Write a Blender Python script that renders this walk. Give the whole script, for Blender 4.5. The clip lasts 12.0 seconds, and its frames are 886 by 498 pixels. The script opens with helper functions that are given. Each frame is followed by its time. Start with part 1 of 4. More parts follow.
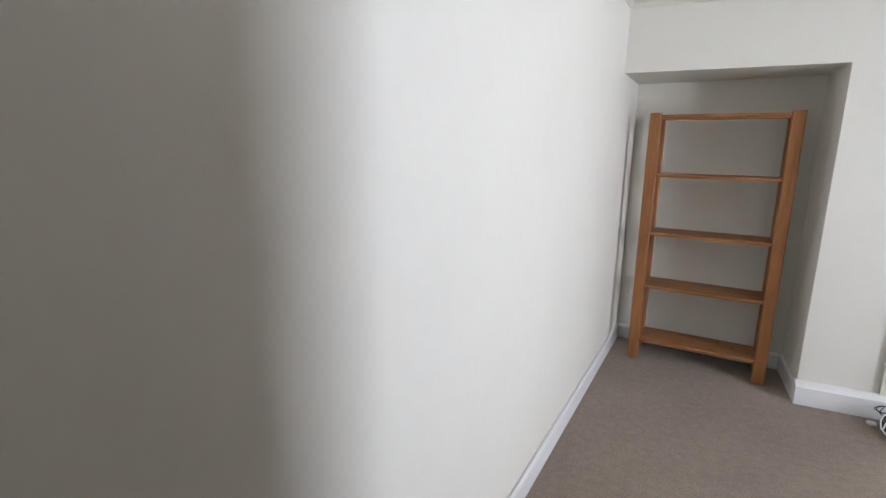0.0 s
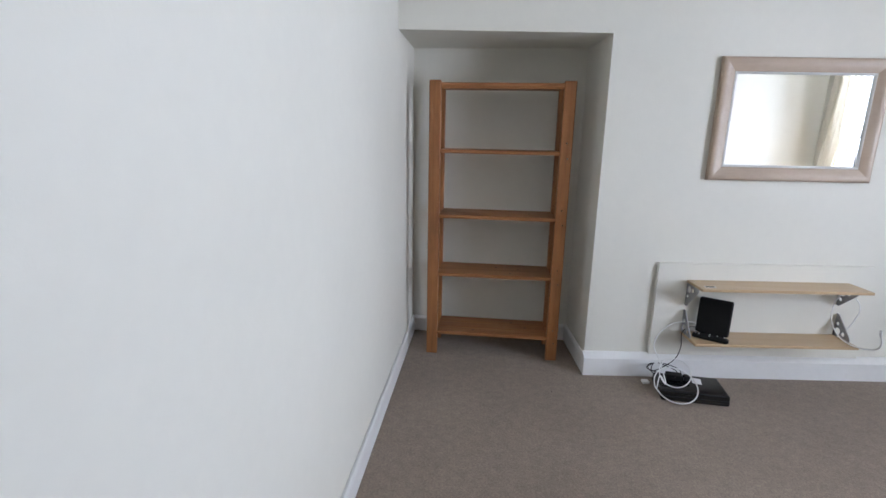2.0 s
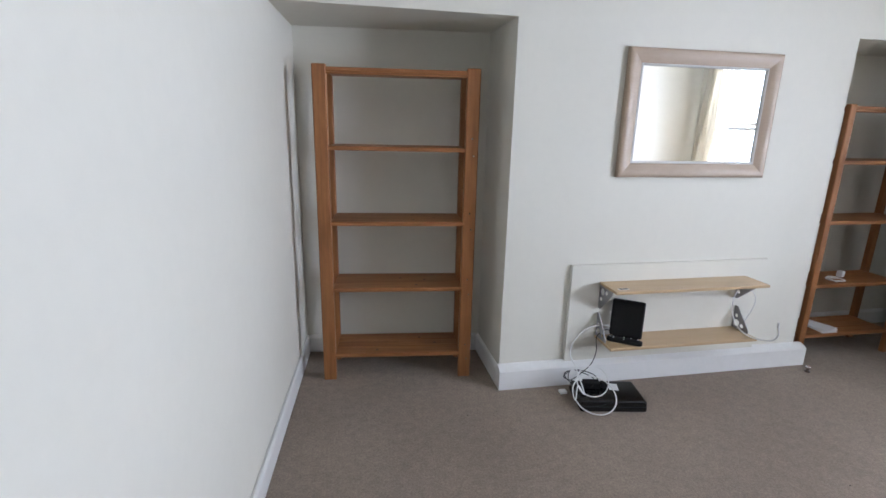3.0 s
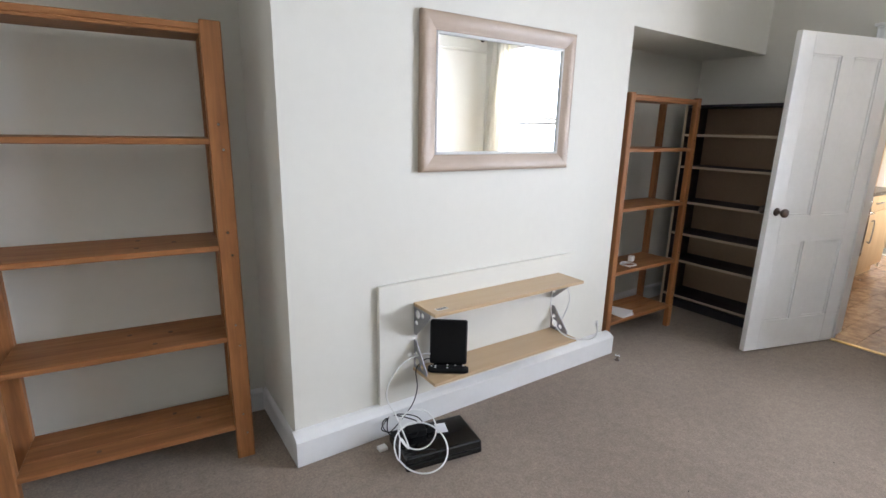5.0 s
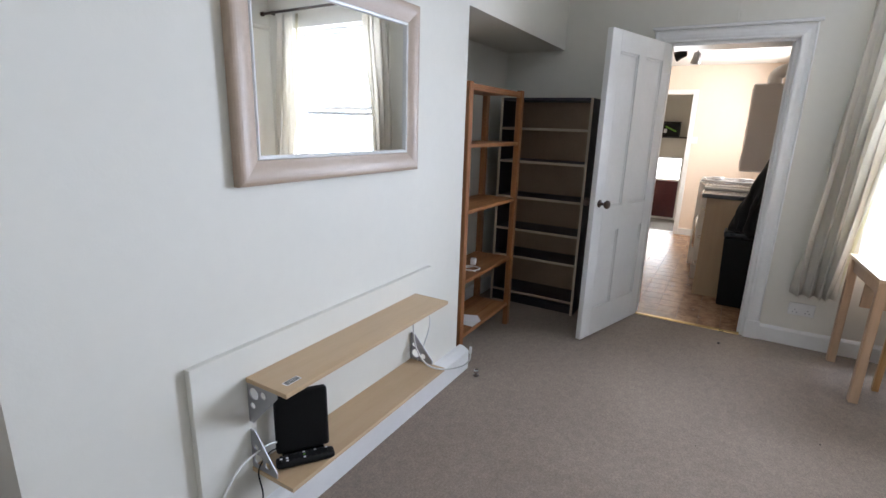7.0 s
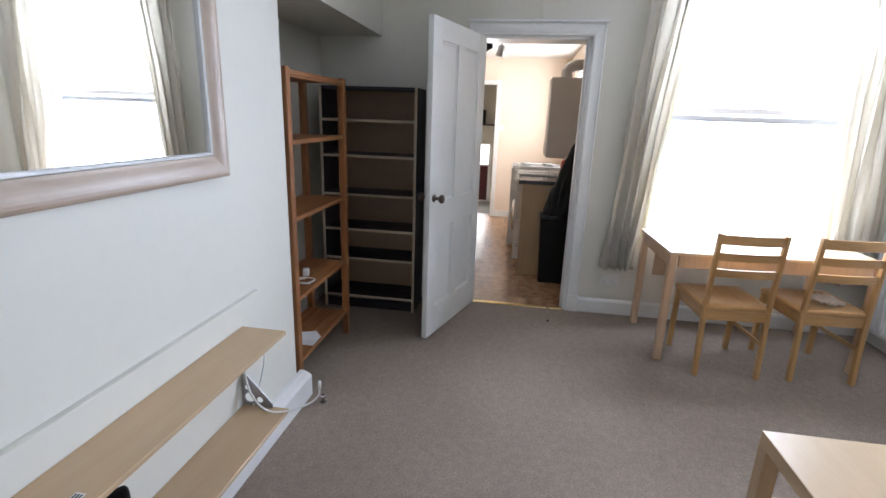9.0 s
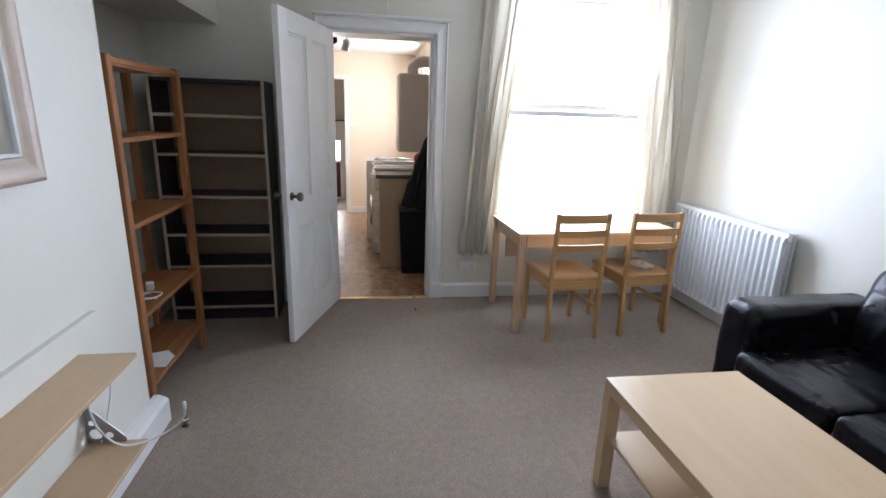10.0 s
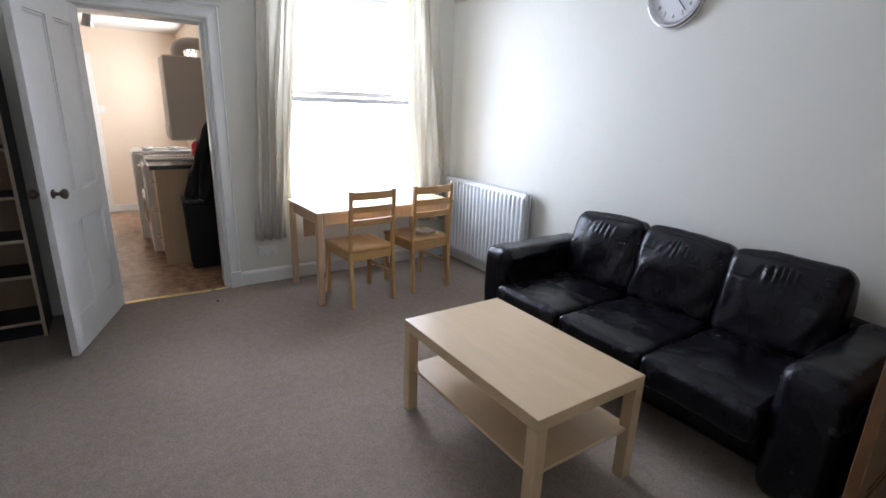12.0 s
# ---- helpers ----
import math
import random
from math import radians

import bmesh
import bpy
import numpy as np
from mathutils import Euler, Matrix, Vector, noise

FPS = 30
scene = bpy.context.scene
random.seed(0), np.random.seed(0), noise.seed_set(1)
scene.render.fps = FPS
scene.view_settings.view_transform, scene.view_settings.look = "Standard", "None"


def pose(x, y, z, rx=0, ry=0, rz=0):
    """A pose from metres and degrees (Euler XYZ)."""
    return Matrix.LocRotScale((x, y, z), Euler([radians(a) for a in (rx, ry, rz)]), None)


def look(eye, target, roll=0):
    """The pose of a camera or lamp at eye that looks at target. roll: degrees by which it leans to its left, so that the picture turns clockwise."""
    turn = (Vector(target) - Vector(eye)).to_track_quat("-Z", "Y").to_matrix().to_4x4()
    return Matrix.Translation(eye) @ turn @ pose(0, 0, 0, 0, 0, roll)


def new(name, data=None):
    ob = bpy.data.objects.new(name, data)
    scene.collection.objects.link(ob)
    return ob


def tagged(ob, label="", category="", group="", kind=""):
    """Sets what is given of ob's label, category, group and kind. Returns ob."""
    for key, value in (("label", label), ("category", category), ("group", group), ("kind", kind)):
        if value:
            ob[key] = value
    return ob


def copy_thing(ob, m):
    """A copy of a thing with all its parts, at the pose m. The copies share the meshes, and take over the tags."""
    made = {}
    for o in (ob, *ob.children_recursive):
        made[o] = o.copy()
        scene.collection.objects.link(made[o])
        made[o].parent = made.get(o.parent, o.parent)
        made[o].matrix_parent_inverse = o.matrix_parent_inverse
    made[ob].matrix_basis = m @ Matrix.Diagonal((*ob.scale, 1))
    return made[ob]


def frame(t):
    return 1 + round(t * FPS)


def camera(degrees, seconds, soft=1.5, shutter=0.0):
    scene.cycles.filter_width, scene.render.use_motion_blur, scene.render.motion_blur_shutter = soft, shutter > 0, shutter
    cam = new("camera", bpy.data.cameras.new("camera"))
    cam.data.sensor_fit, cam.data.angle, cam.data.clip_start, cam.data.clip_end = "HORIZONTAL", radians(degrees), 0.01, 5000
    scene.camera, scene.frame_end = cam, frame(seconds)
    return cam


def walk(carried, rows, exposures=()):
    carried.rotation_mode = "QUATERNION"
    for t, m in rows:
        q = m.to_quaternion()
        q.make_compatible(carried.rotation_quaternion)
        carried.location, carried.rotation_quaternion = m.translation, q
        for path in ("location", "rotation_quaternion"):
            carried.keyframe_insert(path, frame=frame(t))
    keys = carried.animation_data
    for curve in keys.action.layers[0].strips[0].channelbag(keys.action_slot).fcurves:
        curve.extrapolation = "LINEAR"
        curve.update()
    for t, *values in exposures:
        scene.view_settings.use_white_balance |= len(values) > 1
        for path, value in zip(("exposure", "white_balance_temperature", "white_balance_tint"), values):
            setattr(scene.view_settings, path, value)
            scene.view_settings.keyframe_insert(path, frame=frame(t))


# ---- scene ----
cam = camera(84.8, 12.0)
PATH = [
    (0, (0.173, 0.532, 1.48), (-0.663, 2.304, 1.077), 0.9),
    (0.5, (0.106, 0.685, 1.455), (-0.532, 2.532, 1.027), 0.9),
    (1, (0.06, 0.858, 1.466), (-0.352, 2.763, 1.017), 1.0),
    (1.5, (0.048, 0.995, 1.448), (-0.144, 2.935, 0.998), 1.2),
    (2, (0.1, 1.152, 1.434), (0.085, 3.097, 0.969), 1.1),
    (2.5, (0.111, 1.354, 1.465), (0.3, 3.283, 0.973), 1.2),
    (4.5, (0.365, 1.958, 1.421), (1.268, 3.675, 0.935), 1.3),
    (5, (0.45, 2.118, 1.391), (1.546, 3.719, 0.91), 1.3),
    (5.5, (0.539, 2.288, 1.397), (1.802, 3.761, 0.916), 1.3),
    (6, (0.591, 2.435, 1.396), (2.001, 3.769, 0.912), 1.5),
    (6.5, (0.616, 2.589, 1.394), (2.166, 3.753, 0.904), 1.6),
    (7, (0.656, 2.716, 1.401), (2.33, 3.69, 0.902), 1.8),
    (9, (0.878, 2.899, 1.435), (2.784, 3.187, 0.905), 2.0),
    (9.5, (0.869, 2.931, 1.429), (2.799, 2.931, 0.905), 2.0),
    (10, (0.842, 2.946, 1.428), (2.749, 2.652, 0.901), 1.9),
    (10.5, (0.788, 2.955, 1.428), (2.633, 2.399, 0.89), 1.8),
    (11, (0.703, 2.98, 1.433), (2.466, 2.21, 0.889), 1.8),
    (11.5, (0.611, 3.031, 1.431), (2.29, 2.092, 0.883), 1.8),
    (12, (0.548, 3.082, 1.447), (2.147, 2.019, 0.887), 1.9),
]
walk(cam, [(t, look(eye, target, roll)) for t, eye, target, roll in PATH],
     [(0, -0.26, 6640, 13), (1, -0.50, 6330, 12), (2.5, -0.48, 6260, 12), (5, -0.14, 6500, 12), (6, -0.22, 6270, 11), (7, -0.42, 6150, 12), (9.5, -0.50, 6050, 12), (12, -0.80, 6080, 12)])


# ---- light ----
world = bpy.data.worlds.new("world")
scene.world = world
world.use_nodes = True
wn = world.node_tree.nodes
sky = wn.new("ShaderNodeTexSky")
sky.sky_type, sky.sun_disc = "NISHITA", False
sky.sun_elevation, sky.sun_rotation = radians(40), radians(200)
wn["Background"].inputs[1].default_value = 0.12
world.node_tree.links.new(sky.outputs[0], wn["Background"].inputs[0])

sun = new("sun", bpy.data.lights.new("sun", "SUN"))
sun.data.energy, sun.data.angle, sun.data.color = 1.0, radians(15), (1.0, 0.96, 0.9)
sun.matrix_world = look((0, 0, 0), (math.sin(radians(200)) * -0.77, math.cos(radians(200)) * -0.77, -0.64))


def window_light(name, eye, target, w, h, watts, color, spread=180):
    lamp = bpy.data.lights.new(name, "AREA")
    lamp.shape, lamp.size, lamp.size_y, lamp.energy, lamp.color = "RECTANGLE", w, h, watts, color
    lamp.spread = radians(spread)
    ob = new(name, lamp)
    ob.matrix_world = look(eye, target)
    return ob


# the kitchen wing hides the sky to one side of the window, so its light leans away from that side
window_light("sky_at_window", (5.12, 1.20, 1.55), (1.5, 2.0, 1.25), 1.5, 2.0, 275, (0.765, 0.845, 1.0), 150)
window_light("sky_at_kitchen_window", (6.95, 2.20, 1.60), (6.95, 5, 1.2), 1.1, 0.95, 56, (1.0, 0.97, 0.92))
window_light("sky_at_porch", (10.52, 3.74, 0.745), (5, 3.74, 0.6), 0.5, 0.40, 26, (1.0, 0.98, 0.95))


# ---- materials ----
def mat(name, a, b=None, rough=0.6, metal=0.0, scale=4.0, stretch=(1, 1, 1), grain=0.06, gscale=60.0, bump=0.0, bscale=200.0, coat=0.0, rnd=0.0, spec=0.5, through_light=0.0):
    """Two-scale colour: broad drift from a to b, fine grain; noise relief; optional change from piece to piece."""
    m = bpy.data.materials.new(name)
    m.use_nodes = True
    nt = m.node_tree
    nd, ln = nt.nodes, nt.links.new
    bs = nd["Principled BSDF"]
    b = b or tuple(c * 0.9 for c in a)
    tc, mp = nd.new("ShaderNodeTexCoord"), nd.new("ShaderNodeMapping")
    mp.inputs["Scale"].default_value = stretch
    if rnd:
        where, shift = nd.new("ShaderNodeObjectInfo"), nd.new("ShaderNodeVectorMath")
        ln(tc.outputs["Object"], shift.inputs[0]), ln(where.outputs["Location"], shift.inputs[1]), ln(shift.outputs[0], mp.inputs[0])
    else:
        ln(tc.outputs["Object"], mp.inputs[0])
    n1, n2 = nd.new("ShaderNodeTexNoise"), nd.new("ShaderNodeTexNoise")
    n1.inputs["Scale"].default_value, n1.inputs["Detail"].default_value = scale, 5
    n2.inputs["Scale"].default_value, n2.inputs["Detail"].default_value = gscale, 3
    ln(mp.outputs[0], n1.inputs[0]), ln(mp.outputs[0], n2.inputs[0])
    ramp = nd.new("ShaderNodeMapRange")
    ramp.inputs[1].default_value, ramp.inputs[2].default_value = 0.3, 0.7
    ln(n1.outputs[0], ramp.inputs[0])
    mix = nd.new("ShaderNodeMix")
    mix.data_type = "RGBA"
    mix.inputs[6].default_value, mix.inputs[7].default_value = (*a, 1), (*b, 1)
    ln(ramp.outputs[0], mix.inputs[0])
    g = nd.new("ShaderNodeMapRange")
    g.inputs[3].default_value, g.inputs[4].default_value = 1 - grain * 2, 1 + grain * 2
    ln(n2.outputs[0], g.inputs[0])
    mul = nd.new("ShaderNodeVectorMath")
    mul.operation = "MULTIPLY"
    ln(mix.outputs[2], mul.inputs[0]), ln(g.outputs[0], mul.inputs[1])
    out = mul
    if rnd:
        oi, r = nd.new("ShaderNodeObjectInfo"), nd.new("ShaderNodeMapRange")
        r.inputs[3].default_value, r.inputs[4].default_value = 1 - rnd, 1 + rnd
        ln(oi.outputs["Random"], r.inputs[0])
        out = nd.new("ShaderNodeVectorMath")
        out.operation = "MULTIPLY"
        ln(mul.outputs[0], out.inputs[0]), ln(r.outputs[0], out.inputs[1])
    ln(out.outputs[0], bs.inputs["Base Color"])
    rr = nd.new("ShaderNodeMapRange")
    rr.inputs[3].default_value, rr.inputs[4].default_value = max(0.02, rough - 0.08), min(1, rough + 0.08)
    ln(n1.outputs[0], rr.inputs[0]), ln(rr.outputs[0], bs.inputs["Roughness"])
    bs.inputs["Metallic"].default_value = metal
    bs.inputs["Coat Weight"].default_value = coat
    bs.inputs["Specular IOR Level"].default_value = spec
    if through_light:
        tl, ms = nd.new("ShaderNodeBsdfTranslucent"), nd.new("ShaderNodeMixShader")
        ms.inputs[0].default_value = through_light
        ln(out.outputs[0], tl.inputs[0]), ln(bs.outputs[0], ms.inputs[1]), ln(tl.outputs[0], ms.inputs[2])
        ln(ms.outputs[0], nd["Material Output"].inputs[0])
    if bump:
        n3, bp = nd.new("ShaderNodeTexNoise"), nd.new("ShaderNodeBump")
        n3.inputs["Scale"].default_value, n3.inputs["Detail"].default_value = bscale, 4
        ln(mp.outputs[0], n3.inputs[0])
        bp.inputs["Strength"].default_value, bp.inputs["Distance"].default_value = bump, 0.004
        ln(n3.outputs[0], bp.inputs["Height"]), ln(bp.outputs[0], bs.inputs["Normal"])
    return m


WALL = mat("wall_emulsion", (0.715, 0.695, 0.622), (0.685, 0.665, 0.592), 0.62, scale=1.3, grain=0.012, gscale=22, bump=0.10, bscale=90)
KWALL = mat("kitchen_emulsion", (0.80, 0.675, 0.555), (0.77, 0.645, 0.52), 0.6, scale=1.5, grain=0.015, gscale=25, bump=0.08, bscale=90)
CEIL = mat("ceiling_paint", (0.82, 0.81, 0.79), (0.78, 0.77, 0.75), 0.8, scale=1.2, grain=0.01, bump=0.06)
WINDOWWHITE = mat("white_window_paint", (0.86, 0.86, 0.86), (0.83, 0.83, 0.83), 0.3, scale=3, grain=0.01, gscale=30)
GLOSS = mat("white_gloss_paint", (0.80, 0.80, 0.79), (0.74, 0.74, 0.72), 0.32, scale=3, grain=0.02, gscale=30, bump=0.03, bscale=60, spec=0.5)
PINE_X = mat("stained_pine_x", (0.295, 0.124, 0.042), (0.200, 0.077, 0.025), 0.48, scale=3, stretch=(1, 14, 14), grain=0.14, gscale=9, bump=0.1, bscale=14, spec=0.3)
PINE_Z = mat("stained_pine_z", (0.295, 0.124, 0.042), (0.200, 0.077, 0.025), 0.48, scale=3, stretch=(14, 14, 1), grain=0.14, gscale=9, bump=0.1, bscale=14, spec=0.3)
KNOT = mat("pine_knot", (0.10, 0.035, 0.012), (0.07, 0.025, 0.01), 0.5)
BIRCH_X = mat("birch_laminate", (0.50, 0.358, 0.212), (0.468, 0.330, 0.190), 0.34, scale=2.2, stretch=(1, 9, 9), grain=0.03, gscale=14, bump=0.02, bscale=20)
BIRCH_Z = mat("birch_laminate_upright", (0.50, 0.358, 0.212), (0.468, 0.330, 0.190), 0.34, scale=2.2, stretch=(9, 9, 1), grain=0.03, gscale=14, bump=0.02, bscale=20)
OAK_X = mat("lacquered_beech", (0.52, 0.31, 0.125), (0.45, 0.25, 0.09), 0.33, scale=3, stretch=(1, 14, 14), grain=0.09, gscale=8, bump=0.03, bscale=14, coat=0.15)
OAK_Y = mat("lacquered_beech_cross", (0.52, 0.31, 0.125), (0.45, 0.25, 0.09), 0.33, scale=3, stretch=(14, 1, 14), grain=0.09, gscale=8, bump=0.03, bscale=14, coat=0.15)
OAK_Z = mat("lacquered_beech_upright", (0.52, 0.31, 0.125), (0.45, 0.25, 0.09), 0.33, scale=3, stretch=(14, 14, 1), grain=0.09, gscale=8, bump=0.03, bscale=14, coat=0.15)
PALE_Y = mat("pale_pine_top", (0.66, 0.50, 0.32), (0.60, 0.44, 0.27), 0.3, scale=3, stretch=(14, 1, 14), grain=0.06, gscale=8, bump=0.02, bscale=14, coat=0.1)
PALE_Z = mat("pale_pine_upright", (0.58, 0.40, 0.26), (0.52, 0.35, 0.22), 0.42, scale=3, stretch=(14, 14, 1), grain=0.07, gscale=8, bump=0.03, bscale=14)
VARNISH = mat("varnished_brown_wood", (0.13, 0.062, 0.025), (0.095, 0.044, 0.018), 0.35, scale=3, stretch=(12, 12, 1), grain=0.1, gscale=8, bump=0.05, bscale=14)
FRAME = mat("limed_wood_frame", (0.40, 0.305, 0.228), (0.35, 0.262, 0.192), 0.42, scale=3, stretch=(1, 3, 3), grain=0.04, gscale=30, bump=0.05, bscale=40)
BLACKWOOD = mat("black_brown_laminate", (0.017, 0.014, 0.021), (0.012, 0.010, 0.016), 0.45, scale=4, grain=0.08)
HARDBOARD = mat("brown_hardboard", (0.31, 0.205, 0.130), (0.27, 0.175, 0.108), 0.6, scale=3, grain=0.06, gscale=80)
EDGE = mat("birch_edging", (0.50, 0.41, 0.30), (0.44, 0.35, 0.25), 0.5, grain=0.05)
LEATHER = mat("black_leather", (0.0045, 0.0042, 0.0060), (0.0065, 0.006, 0.0085), 0.26, scale=6, grain=0.05, gscale=90, bump=0.10, bscale=260, spec=0.20)
BLACKPLASTIC = mat("black_plastic", (0.012, 0.012, 0.013), (0.018, 0.018, 0.02), 0.28, scale=6, grain=0.03)
GLOSSBLACK = mat("gloss_black_plastic", (0.008, 0.008, 0.009), (0.012, 0.012, 0.012), 0.10, scale=6, grain=0.02)
MATTBLACK = mat("dull_black_plastic", (0.010, 0.010, 0.0105), (0.014, 0.014, 0.014), 0.55, scale=6, grain=0.05, spec=0.15)
WHITEPLASTIC = mat("white_plastic", (0.78, 0.78, 0.76), (0.72, 0.72, 0.70), 0.35, scale=6, grain=0.02)
RADWHITE = mat("radiator_enamel", (0.80, 0.815, 0.82), (0.76, 0.775, 0.78), 0.3, scale=2, grain=0.02)
CHROME = mat("chrome", (0.75, 0.75, 0.76), (0.65, 0.65, 0.66), 0.18, 1.0, grain=0.02)
STRIP = mat("grey_plastic_strip", (0.40, 0.40, 0.39), (0.35, 0.35, 0.34), 0.5)
STEEL = mat("grey_steel", (0.42, 0.42, 0.43), (0.36, 0.36, 0.37), 0.4, 0.8, grain=0.04)
BRASS = mat("worn_brass", (0.75, 0.55, 0.22), (0.62, 0.43, 0.16), 0.3, 1.0, grain=0.08)
BRONZE = mat("dark_wood_knob", (0.075, 0.045, 0.028), (0.05, 0.03, 0.02), 0.3, grain=0.1, coat=0.2)
SILVER = mat("silver_paint", (0.72, 0.72, 0.71), (0.62, 0.62, 0.61), 0.35, 0.35, grain=0.03)
POLY = mat("clear_polythene", (0.82, 0.78, 0.74), (0.74, 0.70, 0.66), 0.18, scale=8, grain=0.03, through_light=0.5)
CURTAIN = mat("linen_curtain", (0.82, 0.785, 0.71), (0.75, 0.715, 0.64), 0.85, scale=3, stretch=(1, 1, 0.25), grain=0.05, gscale=70, bump=0.25, bscale=400, spec=0.1, through_light=0.44)
LINING = mat("cream_curtain_lining", (0.72, 0.68, 0.52), (0.68, 0.63, 0.47), 0.9, grain=0.03, spec=0.1, through_light=0.4)
VINYL = mat("kitchen_vinyl_tile", (0.43, 0.265, 0.155), (0.20, 0.112, 0.062), 0.24, scale=14, grain=0.20, gscale=55, bump=0.05, bscale=30, rnd=0.14)
GROUT = mat("vinyl_joint", (0.19, 0.112, 0.065), (0.14, 0.085, 0.050), 0.4)
MAPLE_Z = mat("maple_unit_door", (0.60, 0.44, 0.26), (0.55, 0.395, 0.22), 0.4, scale=2, stretch=(12, 12, 1), grain=0.05, gscale=8)
ENDPANEL = mat("tan_end_panel", (0.42, 0.295, 0.165), (0.38, 0.26, 0.145), 0.45, scale=2, stretch=(12, 12, 1), grain=0.05, gscale=8)
WORKTOP = mat("black_speckled_worktop", (0.035, 0.032, 0.03), (0.055, 0.05, 0.045), 0.25, scale=60, grain=0.15, gscale=200)
BOILER = mat("boiler_casing", (0.62, 0.585, 0.55), (0.575, 0.54, 0.505), 0.4, scale=2, grain=0.015)
MAROON = mat("maroon_door_paint", (0.085, 0.012, 0.016), (0.06, 0.009, 0.012), 0.35, grain=0.05)
REDP = mat("red_plastic", (0.55, 0.02, 0.03), (0.45, 0.015, 0.02), 0.35)
GREENP = mat("green_leaf_print", (0.14, 0.35, 0.03), (0.10, 0.28, 0.02), 0.5)
OLIVE = mat("olive_glass", (0.085, 0.105, 0.03), (0.065, 0.085, 0.022), 0.2)
PALEGREEN = mat("pale_green_cotton", (0.50, 0.62, 0.55), (0.44, 0.56, 0.49), 0.85, grain=0.05)
PAPER = mat("paper", (0.78, 0.78, 0.78), (0.70, 0.70, 0.71), 0.7, grain=0.03)
BINBAG = mat("black_polythene", (0.008, 0.008, 0.009), (0.013, 0.013, 0.013), 0.55, scale=8, grain=0.05, bump=0.3, bscale=40, spec=0.25)
COLD = mat("concrete_path", (0.35, 0.34, 0.32), (0.28, 0.27, 0.26), 0.9, scale=2, grain=0.1)



def carpet(name, dark, light):
    """Cut-pile carpet: trodden drifts over metres, mottling of a few centimetres, tufts of a few millimetres."""
    m = bpy.data.materials.new(name)
    m.use_nodes = True
    nd, ln = m.node_tree.nodes, m.node_tree.links.new
    bs, tc = nd["Principled BSDF"], nd.new("ShaderNodeTexCoord")

    def cloud(scale, detail, lo, hi, rough=0.5):
        n, r = nd.new("ShaderNodeTexNoise"), nd.new("ShaderNodeMapRange")
        n.inputs["Scale"].default_value, n.inputs["Detail"].default_value, n.inputs["Roughness"].default_value = scale, detail, rough
        r.inputs[1].default_value, r.inputs[2].default_value, r.inputs[3].default_value, r.inputs[4].default_value = 0.32, 0.68, lo, hi
        ln(tc.outputs["Object"], n.inputs[0]), ln(n.outputs[0], r.inputs[0])
        return r.outputs[0]

    def times(a, b):
        mul = nd.new("ShaderNodeMath")
        mul.operation = "MULTIPLY"
        ln(a, mul.inputs[0]), ln(b, mul.inputs[1])
        return mul.outputs[0]

    mix = nd.new("ShaderNodeMix")
    mix.data_type = "RGBA"
    mix.inputs[6].default_value, mix.inputs[7].default_value = (*dark, 1), (*light, 1)
    ln(cloud(1.1, 4, 0.0, 1.0, 0.6), mix.inputs[0])
    tone = times(times(cloud(24, 3, 0.91, 1.09, 0.6), cloud(95, 2, 0.87, 1.13)), cloud(330, 1, 0.82, 1.18))
    shade = nd.new("ShaderNodeVectorMath")
    shade.operation = "MULTIPLY"
    ln(mix.outputs[2], shade.inputs[0]), ln(tone, shade.inputs[1])
    ln(shade.outputs[0], bs.inputs["Base Color"])
    bs.inputs["Roughness"].default_value, bs.inputs["Specular IOR Level"].default_value = 0.95, 0.08
    bs.inputs["Sheen Weight"].default_value, bs.inputs["Sheen Roughness"].default_value = 0.12, 0.5
    bp = nd.new("ShaderNodeBump")
    bp.inputs["Strength"].default_value, bp.inputs["Distance"].default_value = 0.22, 0.003
    ln(cloud(420, 2, 0.0, 1.0), bp.inputs["Height"]), ln(bp.outputs[0], bs.inputs["Normal"])
    return m


CARPET = carpet("beige_carpet", (0.216, 0.171, 0.133), (0.268, 0.214, 0.168))
GLASS = bpy.data.materials.new("clear_glass")
GLASS.use_nodes = True
GLASS.node_tree.nodes["Principled BSDF"].inputs["Transmission Weight"].default_value = 1.0
GLASS.node_tree.nodes["Principled BSDF"].inputs["Roughness"].default_value = 0.0
GLASS.node_tree.nodes["Principled BSDF"].inputs["IOR"].default_value = 1.05
MIRROR = bpy.data.materials.new("mirror_glass")
MIRROR.use_nodes = True
MIRROR.node_tree.nodes["Principled BSDF"].inputs["Base Color"].default_value = (0.90, 0.91, 0.91, 1)
MIRROR.node_tree.nodes["Principled BSDF"].inputs["Metallic"].default_value = 1.0
MIRROR.node_tree.nodes["Principled BSDF"].inputs["Roughness"].default_value = 0.015


# ---- builders ----
def mesh_of(name, bm, material, smooth=False):
    bmesh.ops.recalc_face_normals(bm, faces=bm.faces)
    me = bpy.data.meshes.new(name)
    bm.to_mesh(me)
    bm.free()
    for m in material if isinstance(material, (list, tuple)) else [material]:
        me.materials.append(m)
    if smooth:
        for p in me.polygons:
            p.use_smooth = True
    return me


def part(name, bm, material, parent, label="", smooth=False, at=None):
    ob = new(name, mesh_of(name, bm, material, smooth))
    ob.parent = parent
    if at is not None:
        ob.matrix_basis = at
    return tagged(ob, label)


def setting(name, bm, material, label, smooth=False):
    return tagged(new(name, mesh_of(name, bm, material, smooth)), label, name.split("_")[0], kind="structure")


